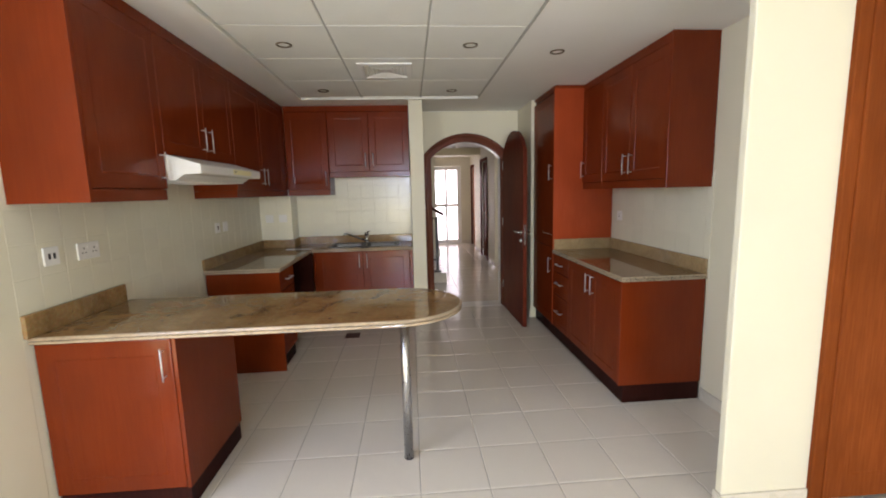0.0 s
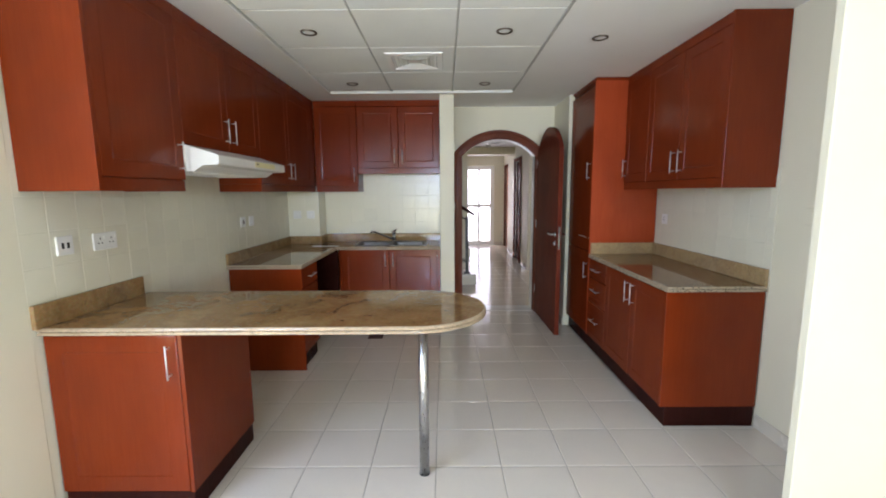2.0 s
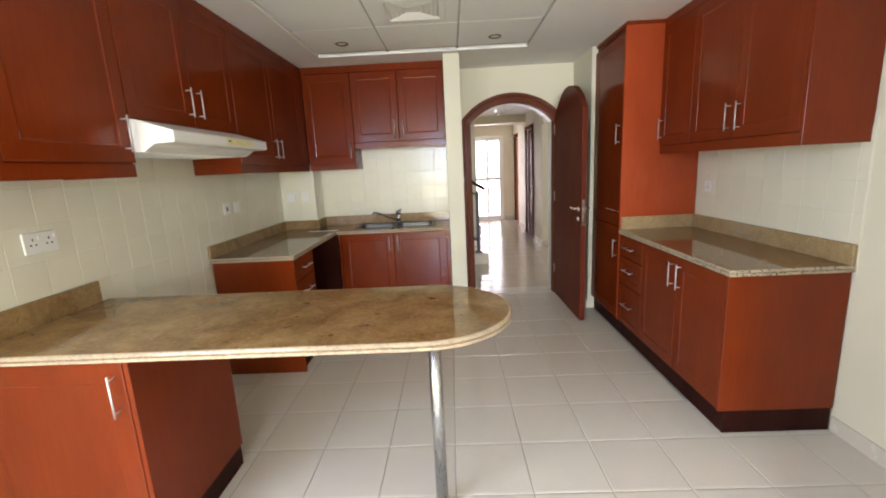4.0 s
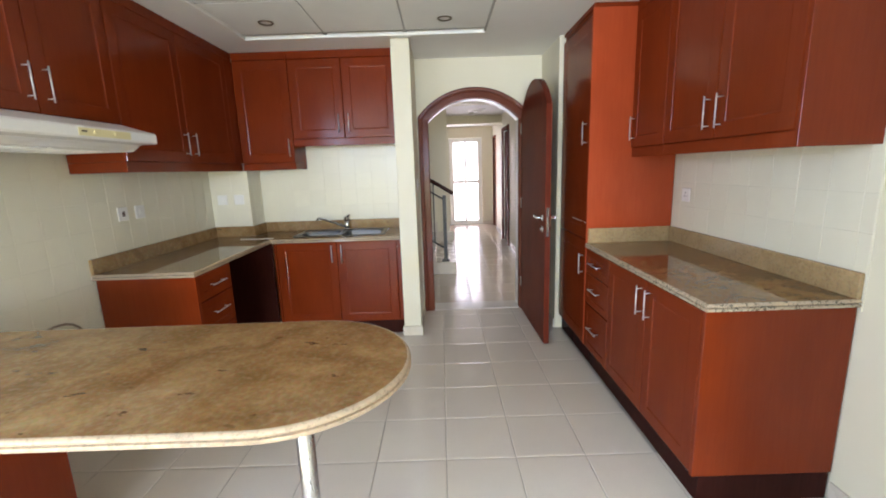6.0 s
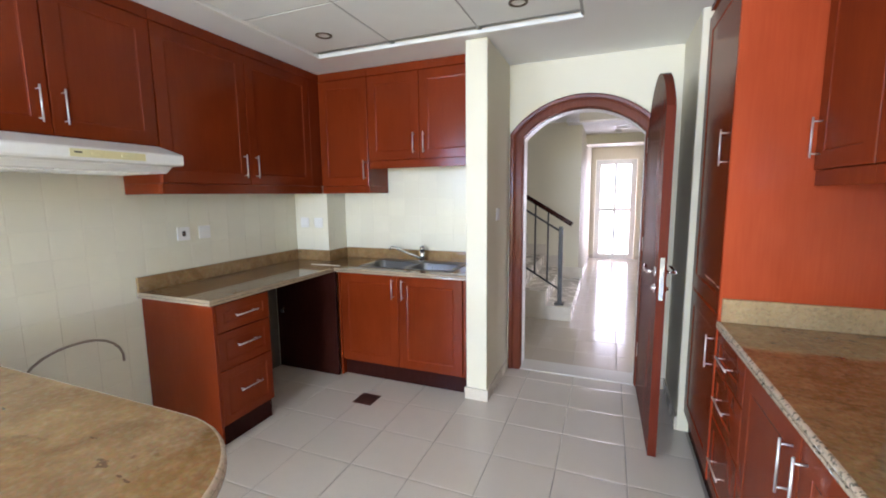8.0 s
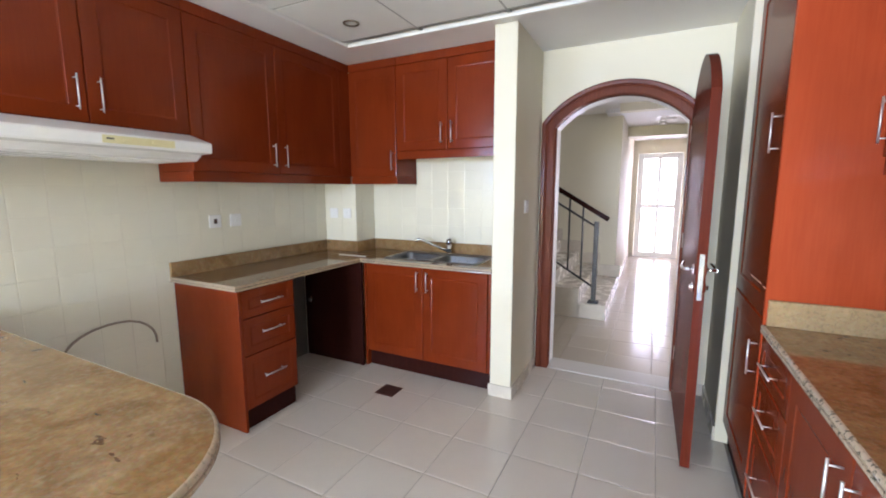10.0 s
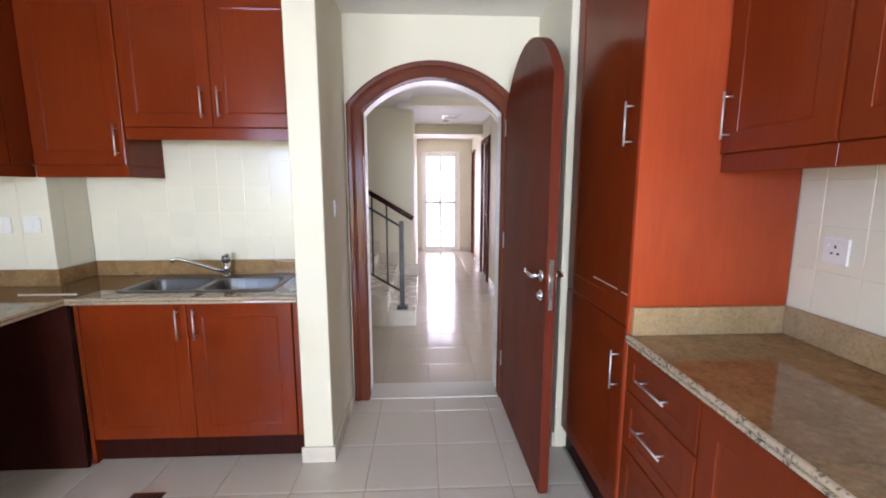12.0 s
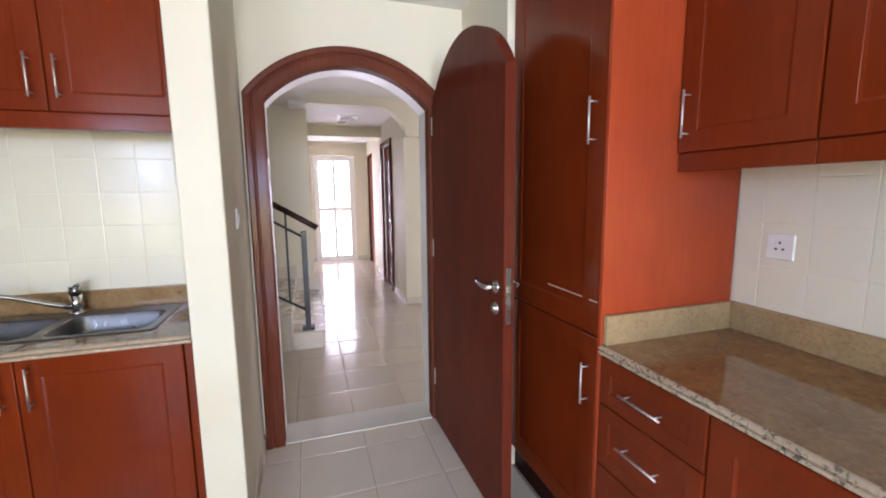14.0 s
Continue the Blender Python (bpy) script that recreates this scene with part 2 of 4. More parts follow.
def tube(pts, r, bm=None, sides=10, ends=True):
    """A round tube along a line of points."""
    bm = bm or bmesh.new()
    pts = [Vector(p) for p in pts]
    rings = []
    for i, p in enumerate(pts):
        d = (pts[min(i + 1, len(pts) - 1)] - pts[max(i - 1, 0)]).normalized()
        m = d.to_track_quat('Z', 'Y').to_matrix()
        k = r[i] if isinstance(r, (list, tuple)) else r
        rings.append([bm.verts.new(p + m @ Vector((k * math.cos(a), k * math.sin(a), 0))) for a in (2 * math.pi * j / sides for j in range(sides))])
    for s, e in zip(rings, rings[1:]):
        best = min(range(sides), key=lambda o: sum((s[j].co - e[(j + o) % sides].co).length for j in range(sides)))
        for j in range(sides):
            bm.faces.new((s[j], s[(j + 1) % sides], e[(j + 1 + best) % sides], e[(j + best) % sides])).smooth = True
    if ends:
        bm.faces.new(rings[0])
        bm.faces.new(rings[-1])
    return bm


def inset(poly, d):
    """A closed outline moved inwards by d; poly runs anticlockwise."""
    out = []
    for i, p in enumerate(poly):
        a, b = Vector(p) - Vector(poly[i - 1]), Vector(poly[(i + 1) % len(poly)]) - Vector(p)
        na, nb = Vector((-a.y, a.x)).normalized(), Vector((-b.y, b.x)).normalized()
        k = na + nb
        out.append(Vector(p) + k * (d / max(0.2, k.dot(na))))
    return out


def rounded(x0, x1, y0, y1, r, n=5):
    pts = []
    for cx, cy, a0 in ((x1 - r, y0 + r, -90), (x1 - r, y1 - r, 0), (x0 + r, y1 - r, 90), (x0 + r, y0 + r, 180)):
        for i in range(n + 1):
            a = radians(a0 + 90 * i / n)
            pts.append((cx + r * math.cos(a), cy + r * math.sin(a)))
    return pts


def ring(bm, pts, z):
    return [bm.verts.new((p[0], p[1], z)) for p in pts]


def bridge(bm, a, b, smooth=False):
    for j in range(len(a)):
        bm.faces.new((a[j], a[(j + 1) % len(a)], b[(j + 1) % len(a)], b[j])).smooth = smooth


def fill(bm, *loops):
    es = []
    for lp in loops:
        for j in range(len(lp)):
            e = bm.edges.get((lp[j], lp[(j + 1) % len(lp)])) or bm.edges.new((lp[j], lp[(j + 1) % len(lp)]))
            es.append(e)
    made = bmesh.ops.triangle_fill(bm, use_beauty=True, edges=es)["geom"]

    def inside(c, lp):
        hit = False
        for j in range(len(lp)):
            a, b = lp[j].co, lp[(j + 1) % len(lp)].co
            if (a.y > c.y) != (b.y > c.y) and c.x < a.x + (b.x - a.x) * (c.y - a.y) / (b.y - a.y):
                hit = not hit
        return hit

    over = [f for f in made if isinstance(f, bmesh.types.BMFace) and any(inside(f.calc_center_median(), lp) for lp in loops[1:])]
    bmesh.ops.delete(bm, geom=over, context='FACES_ONLY')


EDGE = ((0.007, 0.8660), (0.001, 0.8694), (0, 0.8745), (0.001, 0.8796), (0.007, 0.8823), (0.007, 0.8841), (0.001, 0.8860), (0, 0.8907), (0.002, 0.8958), (0.006, 0.8992), (0.011, 0.9000))


def slab(outline, hole=None):
    """Stone top with a double-rounded edge and a groove."""
    bm = bmesh.new()
    rings = [ring(bm, inset(outline, d), z) for d, z in EDGE]
    for a, b in zip(rings, rings[1:]):
        bridge(bm, a, b)
    for f in bm.faces:
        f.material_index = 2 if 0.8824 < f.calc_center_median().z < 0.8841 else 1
    if hole:
        h0, h1 = ring(bm, hole, EDGE[0][1]), ring(bm, hole, EDGE[-1][1])
        bridge(bm, h0, h1)
        fill(bm, rings[0], h0)
        fill(bm, rings[-1], h1)
    else:
        bm.faces.new(rings[0])
        bm.faces.new(rings[-1])
    return bm


class Side:
    """A front: u along it, n out of it, z up."""

    def __init__(self, face, at):
        self.face, self.at = face, at

    def p(self, u, n, z):
        if self.face == '+x':
            return Vector((self.at + n, u, z))
        if self.face == '-x':
            return Vector((self.at - n, u, z))
        if self.face == '-y':
            return Vector((u, self.at - n, z))
        return Vector((u, self.at + n, z))

    def box(self, u0, u1, n0, n1, z0, z1, bevel=0.0, bm=None):
        a, b = self.p(u0, n0, z0), self.p(u1, n1, z1)
        return box(min(a.x, b.x), max(a.x, b.x), min(a.y, b.y), max(a.y, b.y), min(a.z, b.z), max(a.z, b.z), bevel, bm)


def panel_front(side, u0, u1, z0, z1, rail=0.07, thick=0.019, n0=0.0):
    """A framed front with a sunk field and a small slope round it."""
    bm = bmesh.new()
    loops = []
    for d, n in ((0.0, 0.0), (0.0, thick - 0.005), (0.0014, thick - 0.0014), (0.005, thick), (rail, thick), (rail + 0.0015, thick - 0.002), (rail + 0.009, thick - 0.0038)):
        loops.append([bm.verts.new(side.p(u, n0 + n, z)) for u, z in ((u0 + d, z0 + d), (u1 - d, z0 + d), (u1 - d, z1 - d), (u0 + d, z1 - d))])
    for a, b in zip(loops, loops[1:]):
        bridge(bm, a, b)
    bm.faces.new(loops[-1])
    bm.faces.new(loops[0])
    return bm


def bar_handle(side, u, z, parent, length=0.155, flat=False, n0=0.019):
    """A steel bar on two feet, upright, or lying where flat."""
    h = length / 2
    off = lambda d: (u + d, z) if flat else (u, z + d)
    bm = bmesh.new()
    a, b = off(-h), off(h)
    rod(side.p(a[0], n0 + 0.03, a[1]), side.p(b[0], n0 + 0.03, b[1]), 0.0037, bm)
    for d in (-0.062, 0.062):
        c = off(d)
        rod(side.p(c[0], n0 - 0.001, c[1]), side.p(c[0], n0 + 0.028, c[1]), 0.0028, bm, 8)
    return part("handle", bm, STEEL, parent, "brushed steel bar handle")

# ---- large structure ----
XL, XR, YB, ZC = -1.728, 1.988, 5.258, 2.467      # kitchen: left and right plaster, back plaster, ceiling


def setting(name, bm, mat, label, category):
    return tagged(part(name, bm, mat), label, category, kind="structure")


ground = setting("ground", box(-60, 60, -60, 60, -0.4, -0.12), EARTH, "pale paving outside the house", "ground")
floor = setting("floor", box(-3.2, 4.6, -7.4, 12.2, -0.12, -0.0035), FLOOR_GROUT, "grey grout bed under beige ceramic floor tiles", "floor")
ww = bmesh.new()
box(XL - 0.2, XL, 1.2, YB + 0.2, 0, 2.7, 0, ww)
box(XL - 0.2, XL, -7.4, -1.4, 0, 2.7, 0, ww)
box(XL - 0.2, XL, -1.4, 1.2, 0, 0.2, 0, ww)
box(XL - 0.2, XL, -1.4, 1.2, 2.4, 2.7, 0, ww)
wall_west = setting("wall_west", ww, CREAM, "cream painted plaster wall beside the tiled part", "wall")
setting("wall_west_skim", box(XL, XL + 0.0075, 1.2, 1.872, 0, 2.466), CREAM, "cream plaster skim flush with the tiles", "wall")
wall_east = setting("wall_east", box(XR, XR + 0.2, 1.67, 4.655, 0, 2.7), CREAM, "cream painted plaster wall behind the worktop", "wall")
YS = 5.168      # plaster behind the sink
wall_north = setting("wall_north", box(XL, 0.02, YS, YB + 0.2, 0, 2.7), CREAM, "cream plaster wall behind the sink", "wall")
duct = setting("pipe_casing", box(XL, -1.382, 4.898, YS, 0, ZC), CREAM, "boxed-in pipe duct in the corner, tiled", "duct")
setting("wall_nib", box(0.0, 0.15, 4.595, YB + 0.2, 0, ZC, 0.004), CREAM, "slim cream plaster wing wall beside the sink", "wall")
stub = setting("wall_stub", box(1.352, XR + 0.2, 4.655, YB + 0.2, 0, ZC, 0.004), CREAM, "cream plaster return wall behind the open door", "wall")

# back wall with its arched opening
DX0, DX1, ARC_Z, ARC_R = 0.252, 1.147, 1.517, 0.593
DXC, DHW = (DX0 + DX1) / 2, (DX1 - DX0) / 2


def arch_pts(r, hw, foot=0.0, n=18):
    """Left foot, over the arch, to the right foot."""
    a = math.acos(hw / r)
    pts = [(DXC - hw, foot)]
    for i in range(n + 1):
        k = math.pi - a - (math.pi - 2 * a) * i / n
        pts.append((DXC + r * math.cos(k), ARC_Z + r * math.sin(k)))
    pts.append((DXC + hw, foot))
    return pts


def arched_wall(x0, x1, y0, y1, top, r, hw):
    bm = bmesh.new()
    inner = arch_pts(r, hw)
    outer = [(x0, 0)] + [(x0 + (x1 - x0) * i / (len(inner) - 3), top) for i in range(len(inner) - 2)] + [(x1, 0)]
    A, B = ([[bm.verts.new((p[0], y, p[1])) for p in line] for y in (y0, y1)] for line in (inner, outer))
    for k in (0, 1):
        for i in range(len(inner) - 1):
            bm.faces.new((A[k][i], A[k][i + 1], B[k][i + 1], B[k][i]))
    for L in (A, B):
        for i in range(len(inner) - 1):
            bm.faces.new((L[0][i], L[0][i + 1], L[1][i + 1], L[1][i]))
    for i in (0, -1):
        bm.faces.new((A[0][i], B[0][i], B[1][i], A[1][i]))
    return bm


setting("wall_arch", arched_wall(0.15, 1.352, YB - 0.012, YB + 0.2, ZC, ARC_R, DHW), CREAM, "cream wall with an arched doorway to the hall", "wall")

# wall with a door beside the camera's start
PY = 1.63
pier = bmesh.new()
box(1.37, 1.87, PY, 1.67, 0, 2.7, 0.004, pier)
box(1.87, 2.605, PY, 1.67, 2.30, 2.7, 0, pier)
box(2.605, 3.4, PY, 1.67, 0, 2.7, 0, pier)
setting("wall_pier", pier, CREAM, "cream painted wall end with a door in it", "wall")
setting("wall_far_east", box(3.2, 3.4, -7.2, PY, 0, 2.7), CREAM, "plain cream wall", "wall")
south = bmesh.new()
box(XL, -1.6, -7.4, -7.2, 0, 2.7, 0, south)
box(1.4, 3.4, -7.4, -7.2, 0, 2.7, 0, south)
box(-1.6, 1.4, -7.4, -7.2, 2.4, 2.7, 0, south)
setting("wall_south", south, CREAM, "plain cream wall with a wide glazed opening", "wall")
window_1 = thing("window_1", (0.3, -7.26, 0), "white framed terrace sliding door", "window", kind="structure")
for x in (-1.59, -0.60, 0.39, 1.34):
    part("window_frame", box(x, x + 0.05, -7.29, -7.24, 0, 2.4, 0.003), TRIM_WHITE, window_1)
for z in (0.0, 2.35):
    part("window_frame", box(-1.54, 1.34, -7.288, -7.242, z, z + 0.05, 0.003), TRIM_WHITE, window_1)

# unseen west window, added as the opening of the side lamps
window_3 = thing("window_3", (XL - 0.05, -0.1, 0.2), "unseen white framed window added for light from the left", "window", kind="structure")
for y in (-1.4, -0.125, 1.15):
    part("window_frame", box(XL - 0.08, XL - 0.03, y, y + 0.05, 0.2, 2.4, 0.003), TRIM_WHITE, window_3)
for z in (0.2, 2.35):
    part("window_frame", box(XL - 0.078, XL - 0.032, -1.35, 1.15, z, z + 0.05, 0.003), TRIM_WHITE, window_3)

# hall
setting("wall_hall_west", box(-3.2, -3.0, YB + 0.2, 8.7, 0, 3.6), CREAM, "plain cream stairwell wall", "wall")
setting("wall_hall_south", box(-3.0, XL - 0.2, YB, YB + 0.2, 0, 3.6), CREAM, "plain cream wall", "wall")
setting("wall_hall_south_east", box(XR + 0.2, 4.6, YB, YB + 0.2, 0, 2.7), CREAM, "plain cream wall", "wall")
setting("wall_stair", box(-3.0, 0.50, 8.5, 8.7, 0, 3.6, 0.004), CREAM, "cream wall rising beside the stairs", "wall")
setting("wall_hall_left", box(0.30, 0.50, 8.7, 12.2, 0, 2.6), CREAM, "cream wall along the corridor", "wall")
# unseen end wall, its window added for the hall fill
setting("wall_room_east", box(4.4, 4.6, 5.4, 8.2, 2.35, 2.7), CREAM, "unseen lintel of a wide window added to light the hall", "wall")
er = bmesh.new()
box(4.4, 4.6, 5.4, 8.2, 0, 0.35, 0, er)
box(4.4, 4.6, 5.4, 5.65, 0.35, 2.35, 0, er)
box(4.4, 4.6, 7.55, 8.2, 0.35, 2.35, 0, er)
setting("wall_room_sill", er, CREAM, "unseen cream wall below the window added to light the hall", "wall")
hr = bmesh.new()
box(1.61, 1.81, 7.98, 8.72, 0, 2.6, 0.003, hr)
box(1.61, 1.81, 8.72, 9.54, 2.2, 2.6, 0, hr)
box(1.66, 1.81, 9.54, 10.85, 0, 2.6, 0.003, hr)
box(1.70, 1.81, 10.85, 11.65, 2.2, 2.6, 0, hr)
box(1.70, 1.81, 11.65, 12.2, 0, 2.6, 0, hr)
box(1.81, 4.4, 7.98, 8.18, 0, 2.6, 0, hr)
setting("wall_corridor", hr, CREAM, "cream corridor wall with two wooden doors", "wall")
fw = bmesh.new()
box(0.50, 0.60, 11.9, 12.1, 0, 2.6, 0, fw)
box(1.44, 1.70, 11.9, 12.1, 0, 2.6, 0, fw)
box(0.60, 1.44, 11.9, 12.1, 2.2, 2.6, 0, fw)
setting("wall_front", fw, CREAM, "cream wall round the glazed front door", "wall")

# flat bulkhead with a rounded shoulder where the corridor begins
bh = bmesh.new()
prof = [(0.50, 2.42), (1.26, 2.42)] + [(1.26 + 0.36 * math.sin(radians(a)), 2.06 + 0.36 * math.cos(radians(a))) for a in range(10, 81, 10)] + [(1.62, 2.10), (4.4, 2.10), (4.4, 2.6), (0.50, 2.6)]
prof = [p for p in prof if p[1] >= 2.10]
f0, f1 = ([bh.verts.new((x, y, z)) for x, z in prof] for y in (7.84, 7.98))
bridge(bh, f0, f1)
bh.faces.new(f0)
bh.faces.new(f1)
setting("bulkhead", bh, CREAM, "cream bulkhead with a rounded shoulder", "bulkhead")
setting("bulkhead_rear", box(0.50, 1.66, 9.7, 10.1, 2.31, 2.6), CREAM, "cream dropped beam over the corridor", "bulkhead")

# ceilings
GX = [-1.075, -0.472, 0.131, 0.734]
GY = [0.78 + 0.607 * i for i in range(7)]
ceil = bmesh.new()
TX0, TX1, TY0, TY1 = -1.115, 0.74, 0.74, 4.515
for a in ((XL - 0.2, TX0, -7.4, YB + 0.2), (TX1, 3.4, -7.4, YB + 0.2), (TX0, TX1, -7.4, TY0), (TX0, TX1, TY1, YB + 0.2)):
    box(*a, ZC, 2.7, 0, ceil)
setting("ceiling", ceil, WHITE, "white plaster ceiling border round a tiled panel", "ceiling")
ct = bmesh.new()
for i in range(len(GX) - 1):
    for j in range(len(GY) - 1):
        box(GX[i] + 0.006, GX[i + 1] - 0.006, GY[j] + 0.006, GY[j + 1] - 0.006, ZC + 0.004, ZC + 0.02, 0.002, ct)
box(TX0 + 0.036, GX[0] - 0.003, TY0, TY1, ZC + 0.004, ZC + 0.02, 0, ct)
setting("ceiling_tiles", ct, CEIL_TILE, "off-white square suspended ceiling tiles", "ceiling")
gr = bmesh.new()
for x in GX[1:-1]:
    box(x - 0.012, x + 0.012, TY0, TY1, ZC + 0.0065, ZC + 0.016, 0, gr)
for y in GY[1:]:
    box(TX0, TX1, y - 0.012, y + 0.012, ZC + 0.0075, ZC + 0.017, 0, gr)
box(TX0, TX1, TY0, TY1, ZC + 0.05, ZC + 0.06, 0, gr)
setting("ceiling_grid", gr, GRID, "metal grid between the ceiling tiles, grey as its shadow lines", "ceiling")
tr = bmesh.new()
box(TX0, TX0 + 0.035, TY0, TY1, ZC - 0.012, ZC + 0.02, 0.004, tr)
box(TX0, TX1, TY1 - 0.03, TY1 + 0.005, ZC - 0.0125, ZC + 0.02, 0.004, tr)
setting("ceiling_trim", tr, TRIM_WHITE, "white trim strip round the ceiling tiles", "trim")
setting("ceiling_bead", box(TX1 - 0.012, TX1 + 0.004, TY0, TY1 - 0.03, ZC - 0.003, ZC + 0.02, 0.002), GRID, "grey edge bead beside the ceiling tiles", "trim")
hc = bmesh.new()
box(-3.2, 4.6, YB + 0.2, 6.72, 2.52, 2.7, 0, hc)
box(-0.7, 4.6, 6.72, 8.2, 2.52, 2.7, 0, hc)
box(-0.7, 0.52, 8.2, 8.7, 2.52, 2.7, 0, hc)
box(0.3, 1.81, 8.2, 12.2, 2.47, 2.7, 0, hc)
setting("ceiling_hall", hc, WHITE, "white hall ceiling", "ceiling")
setting("ceiling_stairwell", box(-3.2, -0.6, 6.72, 8.7, 3.6, 3.7), WHITE, "white ceiling high over the stairs", "ceiling")
setting("wall_stairwell_top", box(-3.0, -0.6, 6.62, 6.72, 2.7, 3.6), CREAM, "cream wall over the stairs", "wall")
setting("wall_stairwell_side", box(-0.7, -0.6, 6.72, 8.5, 2.7, 3.6), CREAM, "cream wall over the hall ceiling", "wall")

# skirting tiles
sk = [(XR - 0.012, XR, 1.67, 2.622), (1.358, 1.37, PY - 0.012, 1.67), (1.37, 1.788, PY - 0.012, PY), (-0.012, 0.162, 4.583, 4.595), (0.15, 0.162, 4.595, 5.19),
      (1.34, 1.352, 4.66, YB), (1.25, 1.34, YB - 0.024, YB - 0.012), (XL, XL + 0.018, -7.2, 1.87), (1.598, 1.61, 7.98, 8.66), (1.598, 4.4, 7.968, 7.98),
      (1.648, 1.66, 9.54, 10.79), (0.50, 0.512, 8.5, 11.9), (0.512, 0.60, 11.888, 11.9), (1.44, 1.69, 11.888, 11.9)]
for a in sk:
    setting("baseboard", box(*a, 0, 0.085, 0.002), SKIRT, "beige ceramic skirting tile along the wall foot", "baseboard")

# ---- doors ----


def casing_bm(y, out=-1, r=ARC_R, hw=DHW, w=0.088, y_in=0.06):
    """Moulded trim round the arch, with a lining that goes into the opening."""
    bm = bmesh.new()
    prof = [(0.0, -y_in), (0.0, 0.020), (0.06, 0.025), (0.5, 0.027), (0.56, 0.022), (0.62, 0.022), (0.70, 0.031), (0.92, 0.033), (1.0, 0.027), (1.0, 0.0)]
    inn, outr = arch_pts(r, hw, n=26), arch_pts(r + w, hw + w, n=26)
    rows = [[bm.verts.new((a[0] + (b[0] - a[0]) * k, y + out * h, a[1] + (b[1] - a[1]) * k)) for k, h in prof] for a, b in zip(inn, outr)]
    for a, b in zip(rows, rows[1:]):
        for j in range(len(prof) - 1):
            bm.faces.new((a[j], a[j + 1], b[j + 1], b[j])).smooth = False
    return bm


door_1 = thing("door_1", (DX1, YB, 0), "open arched mahogany door with steel lever handles", "door", kind="structure")
part("door_casing", casing_bm(YB - 0.012, r=ARC_R - 0.008, hw=DHW - 0.008, w=0.098), CASING, door_1, "moulded mahogany arched casing")
# lining over the arch reveal; hall light bounced onto it is in the white
rv = bmesh.new()
ia, ib = arch_pts(ARC_R - 0.004, DHW - 0.004, n=26), arch_pts(ARC_R + 0.002, DHW + 0.002, n=26)
rows = [[rv.verts.new((p[0], y, p[1])) for p, y in ((a, YB + 0.05), (a, YB + 0.203), (b, YB + 0.203), (b, YB + 0.05))] for a, b in zip(ia, ib)]
for a, b in zip(rows, rows[1:]):
    for j in range(4):
        rv.faces.new((a[j], a[(j + 1) % 4], b[(j + 1) % 4], b[j]))
part("reveal_lining", rv, TRIM_WHITE, door_1, "smooth white plaster reveal inside the arch, whiter for bounced hall light")
# leaf, hinged at the right jamb, standing open into the kitchen
HX, HY = 1.148, 5.185
ux, uy = Vector((1.163 - HX, 4.288 - HY)).normalized()
LW, LT = 0.895, 0.044


def leaf_p(u, n, z):
    """n: away from the opening, towards the stub wall."""
    return Vector((HX + ux * u - uy * n, HY + uy * u + ux * n, z))


bm = bmesh.new()
prof = [(0.0, 0.012)] + [(LW / 2 - 0.525 * math.sin(radians(a)), 1.625 + 0.525 * math.cos(radians(a))) for a in np.linspace(58.45, -58.45, 21)] + [(LW, 0.012)]
la, lb = ([bm.verts.new(leaf_p(u, n, z)) for u, z in prof] for n in (0.0, LT))
bridge(bm, la, lb)
bm.faces.new(la)
bm.faces.new(lb)
bmesh.ops.bevel(bm, geom=[e for e in bm.edges if abs(e.calc_face_angle(0)) > 1.2], offset=0.002, segments=1, affect='EDGES')
leaf = part("door_leaf", bm, MAHOGANY, door_1, "plain dark mahogany leaf with an arched top")


def obox(u0, u1, n0, n1, z0, z1, bevel=0.001):
    bm = box(u0, u1, n0, n1, z0, z1, bevel)
    for v in bm.verts:
        v.co = leaf_p(v.co.x, v.co.y, v.co.z)
    return bm


part("lock_plate", obox(LW - 0.001, LW + 0.002, 0.010, 0.034, 0.90, 1.13), TAP_CHROME, leaf, "steel lock face plate")
part("latch", obox(LW + 0.001, LW + 0.010, 0.014, 0.030, 1.03, 1.055), CHROME, leaf)
for s, n in ((-1, 0.0), (1, LT)):
    bm = rod(leaf_p(LW - 0.06, n, 1.045), leaf_p(LW - 0.06, n + s * 0.008, 1.045), 0.026, None, 20)
    rod(leaf_p(LW - 0.06, n, 1.045), leaf_p(LW - 0.06, n + s * 0.05, 1.045), 0.009, bm)
    tube([leaf_p(LW - 0.055, n + s * 0.046, 1.045), leaf_p(LW - 0.09, n + s * 0.052, 1.047), leaf_p(LW - 0.14, n + s * 0.05, 1.05), leaf_p(LW - 0.185, n + s * 0.04, 1.058)], [0.0095, 0.0095, 0.0085, 0.007], bm)
    part("lever_handle", bm, CHROME, leaf, "chrome lever handle")
    bm = rod(leaf_p(LW - 0.06, n, 0.955), leaf_p(LW - 0.06, n + s * 0.008, 0.955), 0.025, None, 20)
    rod(leaf_p(LW - 0.06, n, 0.955), leaf_p(LW - 0.06, n + s * 0.02, 0.955), 0.012, bm)
    part("key_rose", bm, CHROME, leaf, "round chrome key rose")
for z in (0.25, 1.05, 1.75):
    part("hinge", rod((HX + 0.004, HY + 0.012, z), (HX + 0.004, HY + 0.012, z + 0.1), 0.007), STEEL, door_1)
setting("threshold", box(DX0, DX1, YB - 0.02, YB + 0.20, -0.003, 0.006, 0.002), MARBLE, "pale marble door sill strip", "threshold")


